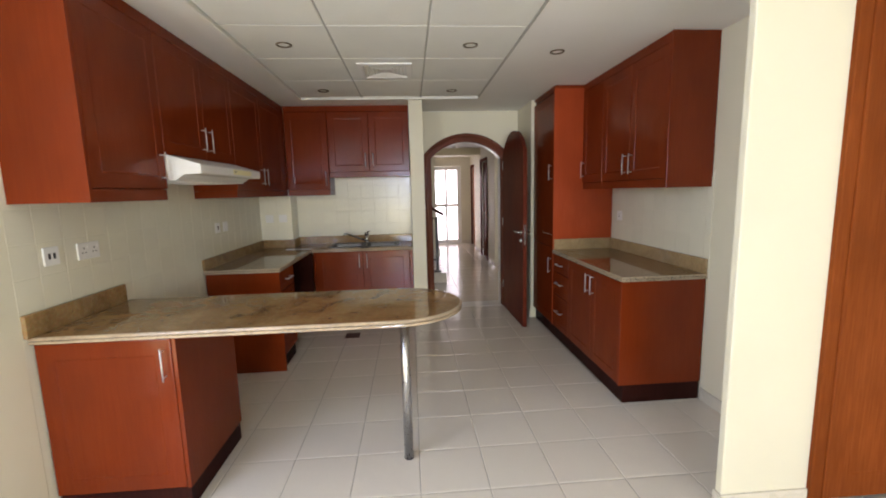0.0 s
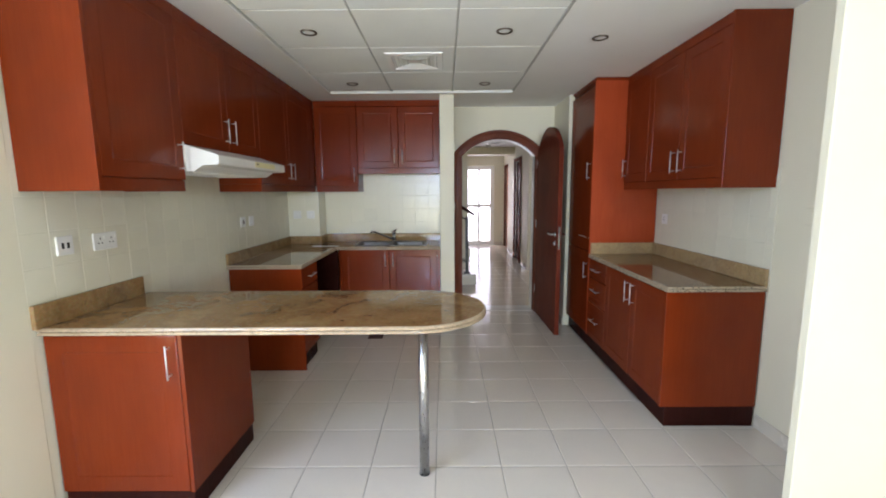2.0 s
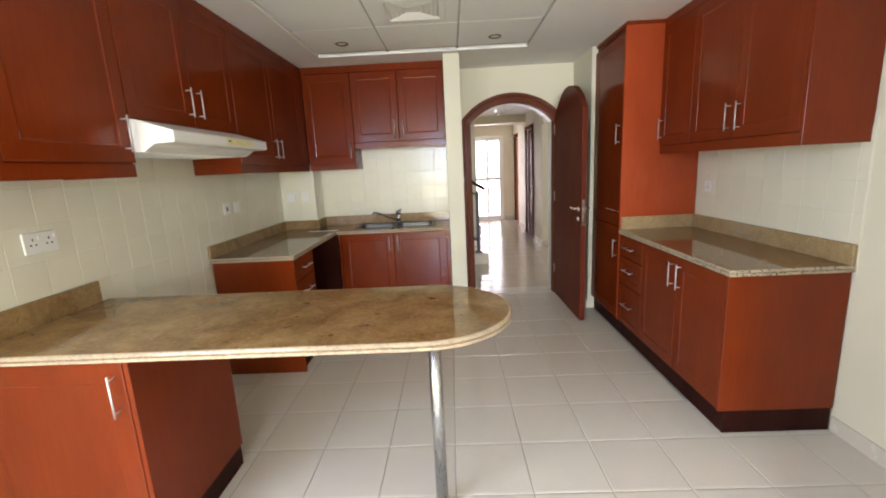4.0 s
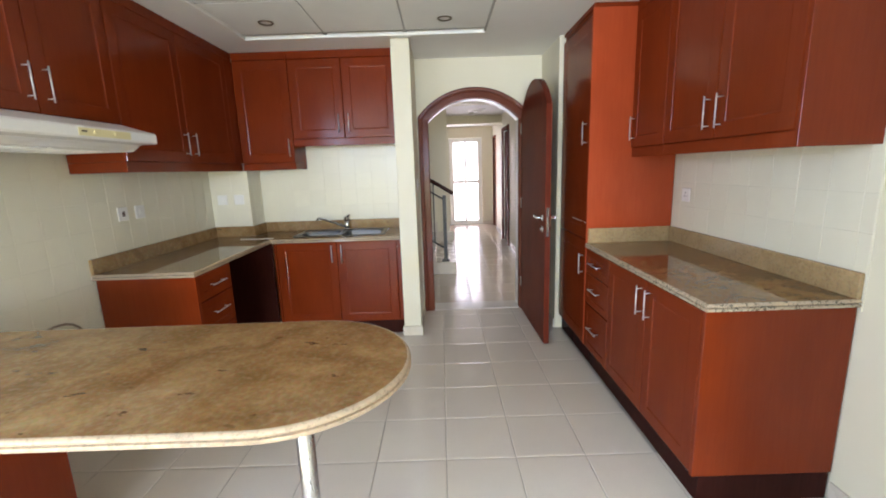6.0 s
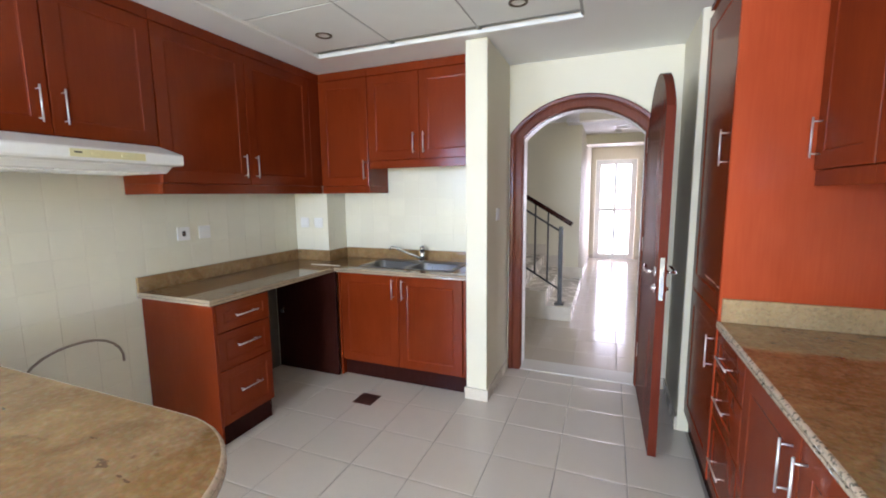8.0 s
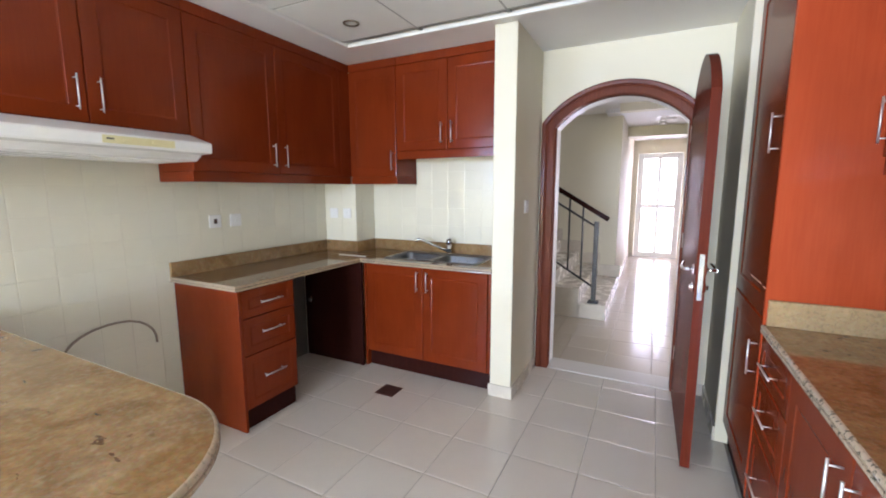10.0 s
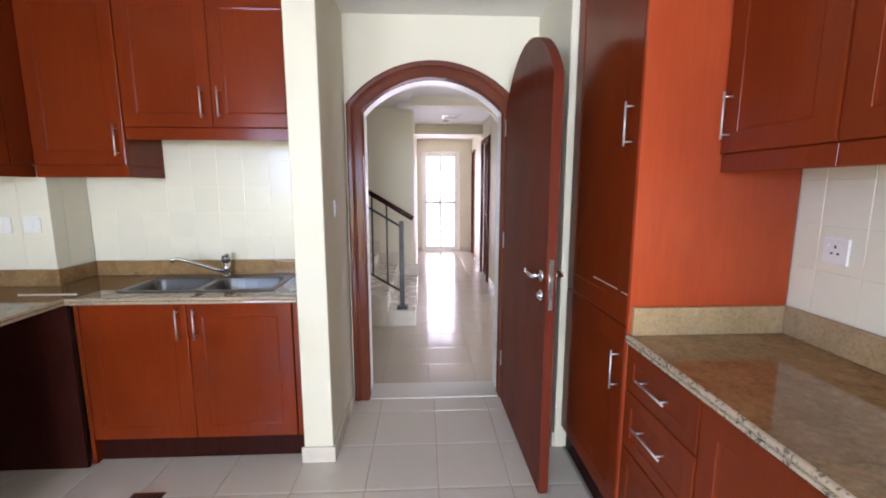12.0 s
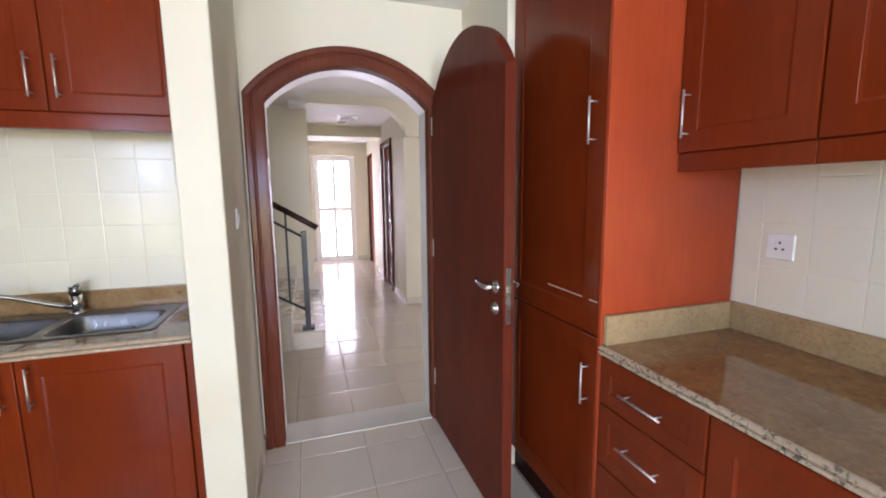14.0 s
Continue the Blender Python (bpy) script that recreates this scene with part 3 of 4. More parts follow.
def flat_door(name, label, side, u0, u1, h, depth, leaf_mat, case_mat, knob_u, w=0.07):
    d = thing(name, side.p((u0 + u1) / 2, 0, 0), label, "door", kind="structure")
    bm = bmesh.new()
    side.box(u0 - w, u0, -0.02, 0.022, 0, h + w, 0.004, bm)
    side.box(u1, u1 + w, -0.02, 0.022, 0, h + w, 0.004, bm)
    side.box(u0, u1, -0.02, 0.0215, h, h + w, 0.004, bm)
    side.box(u0 - w * 0.35, u0 - w * 0.1, 0.02, 0.03, 0, h + w * 0.3, 0.003, bm)
    part("door_casing", bm, case_mat, d)
    lf = part("door_leaf", panel_front(side, u0 + 0.003, u1 - 0.003, 0.01, h - 0.003, 0.12, 0.04, -depth - 0.04), leaf_mat, d)
    bm = rod(side.p(knob_u, -depth, 1.02), side.p(knob_u, -depth + 0.05, 1.02), 0.01)
    side.box(knob_u - 0.02, knob_u + 0.02, -depth, -depth + 0.008, 0.92, 1.12, 0.002, bm)
    rod(side.p(knob_u, -depth + 0.046, 1.02), side.p(knob_u + (0.11 if knob_u < (u0 + u1) / 2 else -0.11), -depth + 0.046, 1.02), 0.008, bm)
    part("door_handle", bm, CHROME, lf)
    return d


CEDAR = wood("orange_cherry_trim", (0.20, 0.045, 0.009), (0.27, 0.068, 0.015), 0.34, 0.12)
# pale leaf: daylight from the front door is put into its colour
DAYLIT_RED = wood("daylit_red_leaf", (0.40, 0.16, 0.085), (0.48, 0.20, 0.11), 0.4, 0.15)
flat_door("door_2", "closed reddish wooden door in an orange-brown casing", Side('-y', PY), 1.875, 2.60, 2.25, 0.004, CEDAR, CEDAR, 2.53, 0.085)
flat_door("door_3", "closed dark brown wooden corridor door", Side('-x', 1.61), 8.78, 9.48, 2.12, 0.03, MAHOGANY, MAHOGANY, 8.87)
flat_door("door_4", "closed reddish wooden corridor door, daylight in its leaf colour", Side('-x', 1.70), 10.91, 11.59, 2.12, 0.03, DAYLIT_RED, CASING, 11.0)

# glazed front door
window_2 = thing("window_2", (1.02, 11.95, 0), "white framed glazed front door, four bright panes", "glass door", kind="structure")
for x0, x1 in ((0.605, 0.715), (0.985, 1.045), (1.325, 1.435)):
    part("door_frame", box(x0, x1, 11.92, 11.97, 0.005, 2.195, 0.004), TRIM_WHITE, window_2)
for z0, z1 in ((0.005, 0.11), (1.06, 1.14), (2.09, 2.195)):
    for x0, x1 in ((0.715, 0.985), (1.045, 1.325)):
        part("door_rail", box(x0, x1, 11.922, 11.968, z0, z1, 0.003), TRIM_WHITE, window_2)
for x0, x1 in ((0.715, 0.985), (1.045, 1.325)):
    for z0, z1 in ((0.11, 1.06), (1.14, 2.09)):
        pane = part("pane", box(x0, x1, 11.941, 11.947, z0, z1), GLASS, window_2)
        pane.visible_shadow = False

# ---- kitchen units ----
RGT = Side('-x', 1.404)        # carcass fronts of the right base units


def carcass(side, u0, u1, z0, z1, depth, back, parent, name="body"):
    """Five boards: two sides, top, bottom and back."""
    t = 0.018
    part("side_board", side.box(u0, u0 + t, -depth, 0, z0, z1, 0.0015), CHERRY, parent)
    part("side_board", side.box(u1 - t, u1, -depth, 0, z0, z1, 0.0015), CHERRY, parent)
    part("bottom_board", side.box(u0 + t, u1 - t, -depth, -0.001, z0, z0 + t), CHERRY, parent)
    part("top_board", side.box(u0 + t, u1 - t, -depth, -0.001, z1 - t, z1), CHERRY, parent)
    part("back_board", side.box(u0 + t, u1 - t, -depth, -depth + 0.006, z0 + t, z1 - t), CHERRY, parent)


def door_of(side, u0, u1, z0, z1, parent, hu, hz, rail=0.07):
    d = part("door", panel_front(side, u0 + 0.0015, u1 - 0.0015, z0, z1, rail), CHERRY, parent)
    bar_handle(side, hu, hz, d)
    return d


def wall_unit(label, side, u0, u1, z0, depth, fronts, rail=True, top=2.44, ends=(), end=None):
    """fronts: (u0, u1, handle u). A pelmet under the doors and a scribe strip to the ceiling."""
    c = thing("wall_cabinet", side.p((u0 + u1) / 2, -depth / 2, z0), label, "kitchen cabinet", "wall cabinets")
    zb = z0 + (0.06 if rail else 0.0)
    carcass(side, u0, u1, zb, top - 0.037, depth, 0, c)
    for a, b, h in fronts:
        door_of(side, a, b, zb + 0.002, top - 0.04, c, h, zb + 0.125 if rail else zb + 0.13)
    bm = side.box(u0, u1, -depth, 0.016, top - 0.036, ZC - 0.001, 0.002)
    part("top_trim", bm, CHERRY, c)
    if end:
        part("end_panel", side.box(end[0], end[1], -depth, 0.0195, end[2], end[3], 0.0015), CHERRY, c)
    if rail:
        bm = side.box(u0, u1, -0.02, 0.010, z0, zb - 0.001, 0.001)
        for e in ends:
            side.box(e[0], e[1], -depth, -0.02, z0, zb - 0.001, 0.002, bm)
        part("pelmet", bm, CHERRY, c)
    return c


UL = Side('+x', -1.40)
wall_unit("cherry wall cabinet with one wide door beside the hood", UL, 1.92, 2.495, 1.488, 0.32, [(1.92, 2.495, 2.445)], ends=((1.92, 1.938), (2.477, 2.495)), end=(1.90, 1.919, 1.488, ZC - 0.001))
wall_unit("short cherry wall cabinet above the cooker hood", UL, 2.497, 3.463, 1.745, 0.32, [(2.497, 2.995, 2.95), (2.995, 3.463, 3.042)], rail=False)
wall_unit("cherry wall cabinet with two doors in the corner", UL, 3.465, 4.858, 1.488, 0.32, [(3.465, 4.08, 4.03), (4.08, 4.72, 4.13)], ends=((3.465, 3.483),))
for ob in bpy.data.objects:
    if ob.get("label") == "cherry wall cabinet with two doors in the corner":
        part("corner_filler", UL.box(4.722, 4.858, -0.018, 0.018, 1.55, 2.40, 0.002), CHERRY, ob)
US = Side('-y', 4.859)
wall_unit("cherry corner wall cabinet hung lower than its neighbour", US, -1.378, -0.912, 1.488, 0.30, [(-1.378, -0.912, -0.945)], ends=((-0.93, -0.912),))
wall_unit("cherry wall cabinet with two doors above the sink", US, -0.910, -0.003, 1.682, 0.30, [(-0.910, -0.457, -0.500), (-0.457, -0.003, -0.414)])
UR = Side('-x', 1.684)
wall_unit("cherry wall cabinet with two doors above the worktop", UR, 2.647, 3.568, 1.488, 0.30, [(2.647, 3.112, 3.067), (3.112, 3.568, 3.157)], end=(2.627, 2.646, 1.488, ZC - 0.001))
wall_unit("narrow cherry wall cabinet beside the tall unit", UR, 3.57, 3.985, 1.488, 0.30, [(3.57, 3.985, 3.945)])

# right base units
rb = thing("base_cabinet", (1.7, 3.1, 0), "cherry base cabinet with two doors and dark plinth", "kitchen cabinet", "base cabinets")
carcass(RGT, 2.645, 3.572, 0.13, 0.866, 0.57, 0, rb)
part("end_panel", RGT.box(2.622, 2.643, -0.575, 0.02, 0.13, 0.865, 0.002), CHERRY, rb, "plain lighter cherry end panel")
door_of(RGT, 2.645, 3.10, 0.135, 0.861, rb, 3.055, 0.748)
door_of(RGT, 3.10, 3.572, 0.135, 0.861, rb, 3.143, 0.748)
part("plinth", RGT.box(2.626, 3.572, -0.57, -0.012, 0.0, 0.129, 0.002), KICK, rb, "dark plinth")


def drawer_unit(label, side, u0, u1, depth, end=None):
    c = thing("drawer_cabinet", side.p((u0 + u1) / 2, -depth / 2, 0), label, "kitchen cabinet", "base cabinets")
    carcass(side, u0, u1, 0.13, 0.866, depth, 0, c)
    for z0, z1, h in ((0.694, 0.861, 0.778), (0.468, 0.690, 0.596), (0.135, 0.464, 0.315)):
        d = part("drawer", panel_front(side, u0 + 0.002, u1 - 0.002, z0, z1, 0.05), CHERRY, c)
        bar_handle(side, (u0 + u1) / 2 - 0.0, h, d, 0.165, True)
    part("plinth", side.box(u0, u1, -depth, -0.012, 0.0, 0.129, 0.002), KICK, c, "dark plinth")
    if end:
        part("end_panel", side.box(end[0], end[1], -depth, 0.02, 0.0, 0.865, 0.002), CHERRY, c)
    return c


drawer_unit("cherry cabinet with three drawers beside the tall unit", RGT, 3.574, 3.985, 0.57)
drawer_unit("cherry drawer cabinet with dark plinth at the counter end", Side('+x', -1.140), 3.508, 3.905, 0.57, (3.488, 3.507))

tc = thing("tall_cabinet", (1.7, 4.32, 0), "tall cherry larder cabinet with two doors", "kitchen cabinet")
TLL = Side('-x', 1.404)
carcass(TLL, 4.008, 4.65, 0.13, 2.44, 0.575, 0, tc)
part("end_panel", TLL.box(3.988, 4.006, -0.575, 0.02, 0.13, 2.44, 0.002), PANEL, tc, "plain orange cherry side panel, strong light in its colour")
door_of(TLL, 4.008, 4.65, 0.135, 0.915, tc, 4.05, 0.735, 0.085)
td = door_of(TLL, 4.008, 4.65, 0.92, 2.40, tc, 4.055, 1.66, 0.085)
part("chipped_edge", TLL.box(4.10, 4.33, 0.012, 0.0165, 1.040, 1.045, 0.001), CHIP, td, "chipped veneer showing pale board")
part("chipped_edge", TLL.box(4.012, 4.06, 0.0185, 0.0197, 1.040, 1.044, 0.0005), CHIP, td, "chipped veneer showing pale board")
part("top_trim", TLL.box(3.988, 4.65, -0.575, 0.016, 2.441, ZC - 0.001, 0.002), CHERRY, tc)
part("plinth", TLL.box(3.988, 4.65, -0.57, -0.012, 0.0, 0.129, 0.002), KICK, tc, "dark plinth")

# sink base, with the open bay for an appliance beside it
sb = thing("sink_cabinet", (-0.55, 4.9, 0), "cherry sink base cabinet with two doors and dark plinth", "kitchen cabinet", "base cabinets")
SNK = Side('-y', 4.642)
bm = bmesh.new()
SNK.box(-1.10, -1.08, -0.515, 0.019, 0.0, 0.866, 0.002, bm)
SNK.box(-0.036, -0.004, -0.515, 0.010, 0.13, 0.866, 0.002, bm)
SNK.box(-1.08, -0.036, -0.515, -0.001, 0.13, 0.148, 0, bm)
SNK.box(-1.08, -0.036, -0.515, -0.505, 0.148, 0.70, 0, bm)
SNK.box(-1.08, -0.036, -0.02, -0.001, 0.80, 0.866, 0, bm)
part("body", bm, CHERRY, sb)
door_of(SNK, -1.078, -0.558, 0.135, 0.861, sb, -0.598, 0.758)
door_of(SNK, -0.558, -0.038, 0.135, 0.861, sb, -0.514, 0.758)
part("plinth", SNK.box(-1.078, -0.004, -0.515, -0.02, 0.0, 0.129, 0.002), KICK, sb, "dark plinth")
# plinth colour on this panel stands for the dark of the unlit bay
part("blank_panel", SNK.box(-1.716, -1.103, 0.030, 0.050, 0.0, 0.864, 0.002), KICK, sb, "blanking panel in the appliance bay, shade in its dark colour")
# stop valve and wiring outlet in the bay
vl = thing("stop_valve", (-1.62, 4.57, 0.51), "small chrome stop valve on the bay panel", "valve")
bm = rod((-1.62, 4.594, 0.51), (-1.62, 4.555, 0.51), 0.010)
rod((-1.62, 4.565, 0.49), (-1.62, 4.565, 0.54), 0.011, bm)
rod((-1.62, 4.556, 0.51), (-1.62, 4.54, 0.51), 0.018, bm)
part("valve_body", bm, CHROME, vl)

# peninsula
pc = thing("peninsula_cabinet", (-1.42, 2.2, 0), "cherry cabinet with one door under the peninsula", "kitchen cabinet", "base cabinets")
PEN = Side('-y', 1.928)
carcass(PEN, -1.715, -1.128, 0.112, 0.866, 0.58, 0, pc)
part("end_panel", box(-1.127, -1.108, 1.909, 2.51, 0.112, 0.865, 0.002), CHERRY, pc)
door_of(PEN, -1.715, -1.128, 0.117, 0.861, pc, -1.163, 0.745, 0.075)
part("plinth", box(-1.71, -1.116, 1.917, 2.505, 0.0, 0.111, 0.002), KICK, pc, "dark plinth")
leg = thing("counter_leg", (-0.068, 2.19, 0), "brushed steel tube leg under the peninsula end", "leg")
part("tube", rod((-0.068, 2.19, 0.005), (-0.068, 2.19, 0.868), 0.026, None, 28), LEG_STEEL, leg)
part("foot", rod((-0.068, 2.19, 0.0), (-0.068, 2.19, 0.006), 0.027, None, 28, 0.028), IRON, leg)
part("flange", rod((-0.068, 2.19, 0.85), (-0.068, 2.19, 0.8665), 0.045, None, 28), LEG_STEEL, leg)

out = [(-1.72, 1.89)] + [(-0.10 + 0.354 * math.cos(radians(a)), 2.2375 + 0.3475 * math.sin(radians(a))) for a in range(-90, 91, 6)] + [(-1.72, 2.585)]
pw = thing("peninsula_worktop", (-0.9, 2.26, 0.86), "polished golden granite peninsula top with a rounded end", "worktop")
stone = part("slab", slab(out), GRANITE, pw).data.materials
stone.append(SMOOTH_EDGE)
stone.append(GROOVE)
part("upstand", box(-1.72, -1.70, 1.872, 2.53, 0.899, 1.004, 0.003), SMOOTH_UPSTAND, pw)

rw = thing("worktop", (1.68, 3.3, 0.86), "polished golden granite worktop with a low upstand", "worktop", "worktops")
stone = part("slab", slab([(1.376, 2.608), (1.98, 2.608), (1.98, 3.987), (1.376, 3.987)]), GRANITE_SPECK, rw).data.materials
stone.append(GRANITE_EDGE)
stone.append(GROOVE)
part("upstand", box(1.96, 1.98, 2.612, 3.987, 0.899, 1.004, 0.003), GRANITE_UPSTAND, rw)
part("upstand", box(1.392, 1.959, 3.967, 3.987, 0.899, 1.004, 0.003), GRANITE_UPSTAND, rw)

lw = thing("worktop", (-1.0, 4.6, 0.86), "L-shaped polished golden granite worktop with the sink", "worktop", "worktops")
stone = part("slab", slab([(-1.72, 3.468), (-1.108, 3.468), (-1.108, 4.588), (-0.001, 4.588), (-0.001, 5.16), (-1.374, 5.16), (-1.374, 4.89), (-1.72, 4.89)], rounded(-0.945, -0.17, 4.715, 5.06, 0.04)), GRANITE_SPECK, lw).data.materials
stone.append(SMOOTH_EDGE)
stone.append(GROOVE)
part("upstand", box(-1.72, -1.70, 3.472, 4.869, 0.899, 0.992, 0.003), SMOOTH_UPSTAND, lw)
part("upstand", box(-1.72, -1.354, 4.87, 4.89, 0.899, 0.992, 0.003), SMOOTH_UPSTAND, lw)
part("upstand", box(-1.374, -1.354, 4.891, 5.139, 0.899, 0.992, 0.003), SMOOTH_UPSTAND, lw)
part("upstand", box(-1.374, -0.001, 5.14, 5.16, 0.899, 0.992, 0.003), SMOOTH_UPSTAND, lw)
part("joint_strip", box(-1.40, -1.115, 4.672, 4.682, 0.8995, 0.9045, 0.001), MARBLE, lw, "pale joint strip between two slabs")

# sink
sink = thing("sink", (-0.55, 5.0, 0.9), "stainless steel double bowl sink with rounded rim", "sink")
bm = bmesh.new()
bowls = [rounded(-0.93, -0.575, 4.73, 5.025, 0.05), rounded(-0.54, -0.185, 4.73, 5.025, 0.05)]
o0 = rounded(-0.962, -0.152, 4.70, 5.125, 0.03)
r0, r1, r2 = ring(bm, o0, 0.9005), ring(bm, inset(o0, 0.002), 0.904), ring(bm, inset(o0, 0.012), 0.9055)
bridge(bm, r0, r1, True)
bridge(bm, r1, r2, True)
hol = [ring(bm, b, 0.9045) for b in bowls]
fill(bm, r2, *hol)
part("rim", bm, SINK_STEEL, sink)
for b in bowls:
    bm = bmesh.new()
    rows = [ring(bm, inset(b, d), z) for d, z in ((-0.001, 0.9045), (0.004, 0.898), (0.008, 0.80), (0.014, 0.765), (0.03, 0.75), (0.06, 0.746))]
    for p, q in zip(rows, rows[1:]):
        bridge(bm, p, q, True)
    bm.faces.new(rows[-1])
    bw = part("bowl", bm, SINK_STEEL, sink)
    cx = sum(p[0] for p in b) / len(b)
    part("strainer", rod((cx, 4.90, 0.745), (cx, 4.90, 0.749), 0.04, None, 24), CHROME, bw)

tap = thing("tap", (-0.555, 5.075, 0.905), "chrome mixer tap with a long swivel spout", "tap")
bm = rod((-0.555, 5.075, 0.9055), (-0.555, 5.075, 0.917), 0.031, None, 24, 0.027)
rod((-0.555, 5.075, 0.915), (-0.555, 5.075, 0.992), 0.0235, bm, 24, 0.0225)
part("tap_body", bm, CHROME, tap)
bm = rod((-0.555, 5.075, 0.994), (-0.555, 5.075, 1.030), 0.0245, None, 24, 0.0235)
tube([(-0.555, 5.075, 1.022), (-0.540, 5.055, 1.034), (-0.515, 5.015, 1.046)], [0.012, 0.010, 0.006], bm)
part("lever", bm, TAP_CHROME, tap)
part("spout", tube([(-0.565, 5.07, 0.935), (-0.60, 5.055, 0.948), (-0.68, 5.02, 0.985), (-0.745, 4.99, 1.016), (-0.785, 4.972, 1.030), (-0.802, 4.965, 1.026), (-0.806, 4.963, 1.010)], [0.013, 0.0115, 0.010, 0.0095, 0.010, 0.0105, 0.0105]), TAP_CHROME, tap)

# cooker hood
hood = thing("cooker_hood", (-1.46, 2.98, 1.62), "white slim cooker hood with a yellowed control panel", "cooker hood")


def y_prism(prof, y0, y1, bm=None):
    bm = bm or bmesh.new()
    a, b = ([bm.verts.new((x, y, z)) for x, z in prof] for y in (y0, y1))
    bridge(bm, a, b)
    bm.faces.new(a)
    bm.faces.new(b)
    return bm


bm = y_prism([(-1.72, 1.60), (-1.72, 1.743), (-1.378, 1.743), (-1.205, 1.690), (-1.197, 1.682), (-1.197, 1.642), (-1.205, 1.634), (-1.29, 1.631), (-1.31, 1.617), (-1.34, 1.602), (-1.70, 1.60)], 2.503, 3.457)
part("shell", bm, HOOD_WHITE, hood)
for y in (2.503, 3.445):
    part("end_cap", y_prism([(-1.72, 1.596), (-1.72, 1.741), (-1.376, 1.741), (-1.20, 1.686), (-1.20, 1.638), (-1.29, 1.632), (-1.31, 1.618), (-1.34, 1.598)], y - 0.002, y + 0.014), HOOD_WHITE, hood)
for y0 in (2.53, 2.985):
    gf = part("grease_filter", box(-1.69, -1.36, y0, y0 + 0.44, 1.596, 1.604, 0.002), HOOD_WHITE, hood)
    for i in range(8):
        part("filter_slat", box(-1.68, -1.37, y0 + 0.03 + 0.05 * i, y0 + 0.045 + 0.05 * i, 1.5935, 1.5965), HOOD_WHITE, gf)
cp = part("control_panel", box(-1.199, -1.1945, 2.95, 3.26, 1.646, 1.680, 0.001), HOOD_PANEL, hood, "yellowed control strip")
for y in (3.03, 3.15):
    part("switch_button", box(-1.196, -1.189, y, y + 0.03, 1.656, 1.670, 0.002), HOOD_PANEL, cp)
part("badge", box(-1.196, -1.1935, 2.965, 2.995, 1.662, 1.669), IRON, cp)

# electrical plates


def plate(name, label, side, u, z, w=0.088, h=0.088, kind="socket", mat=None):
    p = thing(name, side.p(u, 0, z), label, name.replace("_", " "), "electrical plates")
    bm = bmesh.new()
    side.box(u - w / 2, u + w / 2, 0.0, 0.009, z - h / 2, z + h / 2, 0.003, bm)
    base = part("plate", bm, mat or PLASTIC, p)
    n = 2 if w > 0.12 else 1
    for i in range(n):
        c = u + (i - (n - 1) / 2) * 0.07
        if kind == "socket":
            for du, dz, a, b in ((0, 0.014, 0.003, 0.005), (-0.011, -0.008, 0.0045, 0.003), (0.011, -0.008, 0.0045, 0.003)):
                part("pin_hole", side.box(c + du - a, c + du + a, 0.008, 0.0096, z + dz - b, z + dz + b), BLACK, base)
            part("rocker", side.box(c + 0.022, c + 0.03, 0.008, 0.012, z + 0.012, z + 0.026, 0.001), PLASTIC, base)
        elif kind == "twin":
            for du in (-0.014, 0.014):
                part("pin_hole", side.box(c + du - 0.007, c + du + 0.007, 0.008, 0.0098, z - 0.014, z + 0.014, 0.002), BLACK, base)
        elif kind == "cooker":
            part("pin_hole", side.box(c - 0.012, c + 0.012, 0.008, 0.0098, z - 0.017, z + 0.017, 0.002), BLACK, base)
            part("rocker", side.box(c - 0.006, c + 0.006, 0.009, 0.013, z - 0.006, z + 0.006, 0.001), RUST, base)
        else:
            part("rocker", side.box(c - 0.012, c + 0.012, 0.008, 0.013, z - 0.018, z + 0.018, 0.002), mat or PLASTIC, base)
    return p


TLW, TRW = Side('+x', -1.72), Side('-x', 1.98)
plate("data_outlet", "white twin outlet plate on the tiles", TLW, 2.073, 1.240, kind="twin")
plate("wall_socket", "white double wall socket on the tiles", TLW, 2.305, 1.236, 0.150)
plate("cooker_switch", "white switch plate with a red-brown rocker", TLW, 3.80, 1.228, kind="cooker")
plate("light_switch", "white blank switch plate on the tiles", TLW, 3.957, 1.228, kind="blank")
plate("wall_socket", "white wall socket above the worktop", TRW, 3.826, 1.230)
plate("light_switch", "white switch plate on the boxed-in duct", Side('-y', 4.89), -1.62, 1.235, kind="blank")
plate("light_switch", "white switch plate on the boxed-in duct", Side('-y', 4.89), -1.47, 1.235, kind="blank")
plate("light_switch", "white light switch on the plaster wing wall", Side('+x', 0.15), 4.87, 1.322, kind="blank")
plate("light_switch", "cream painted-over switch plate on the wall", Side('-x', XR), 2.368, 1.333, kind="blank", mat=CREAM)

# hose lying on the tiled wall
hs = thing("gas_hose", (-1.70, 3.1, 0.5), "rust-stained flexible gas hose hanging in an arc on the tiles", "hose")
pts = []
for i in range(15):
    a = radians(200 - 205 * i / 14)
    pts.append((-1.66 - 0.045 * abs(math.cos(a)), 3.12 + 0.235 * math.cos(a), 0.535 + 0.175 * math.sin(a)))
part("hose_tube", tube(pts, 0.0065), HOSE, hs)

# floor grate
fd = thing("floor_drain", (-0.672, 4.32, 0), "square brown floor drain cover between tiles", "floor drain")
part("drain_frame", box(-0.747, -0.597, 4.247, 4.397, -0.002, 0.003, 0.001), RUST, fd)
for i in range(6):
    part("slot", box(-0.73 + 0.023 * i, -0.72 + 0.023 * i, 4.265, 4.38, 0.002, 0.0037), BLACK, fd)

# ceiling lights and vents


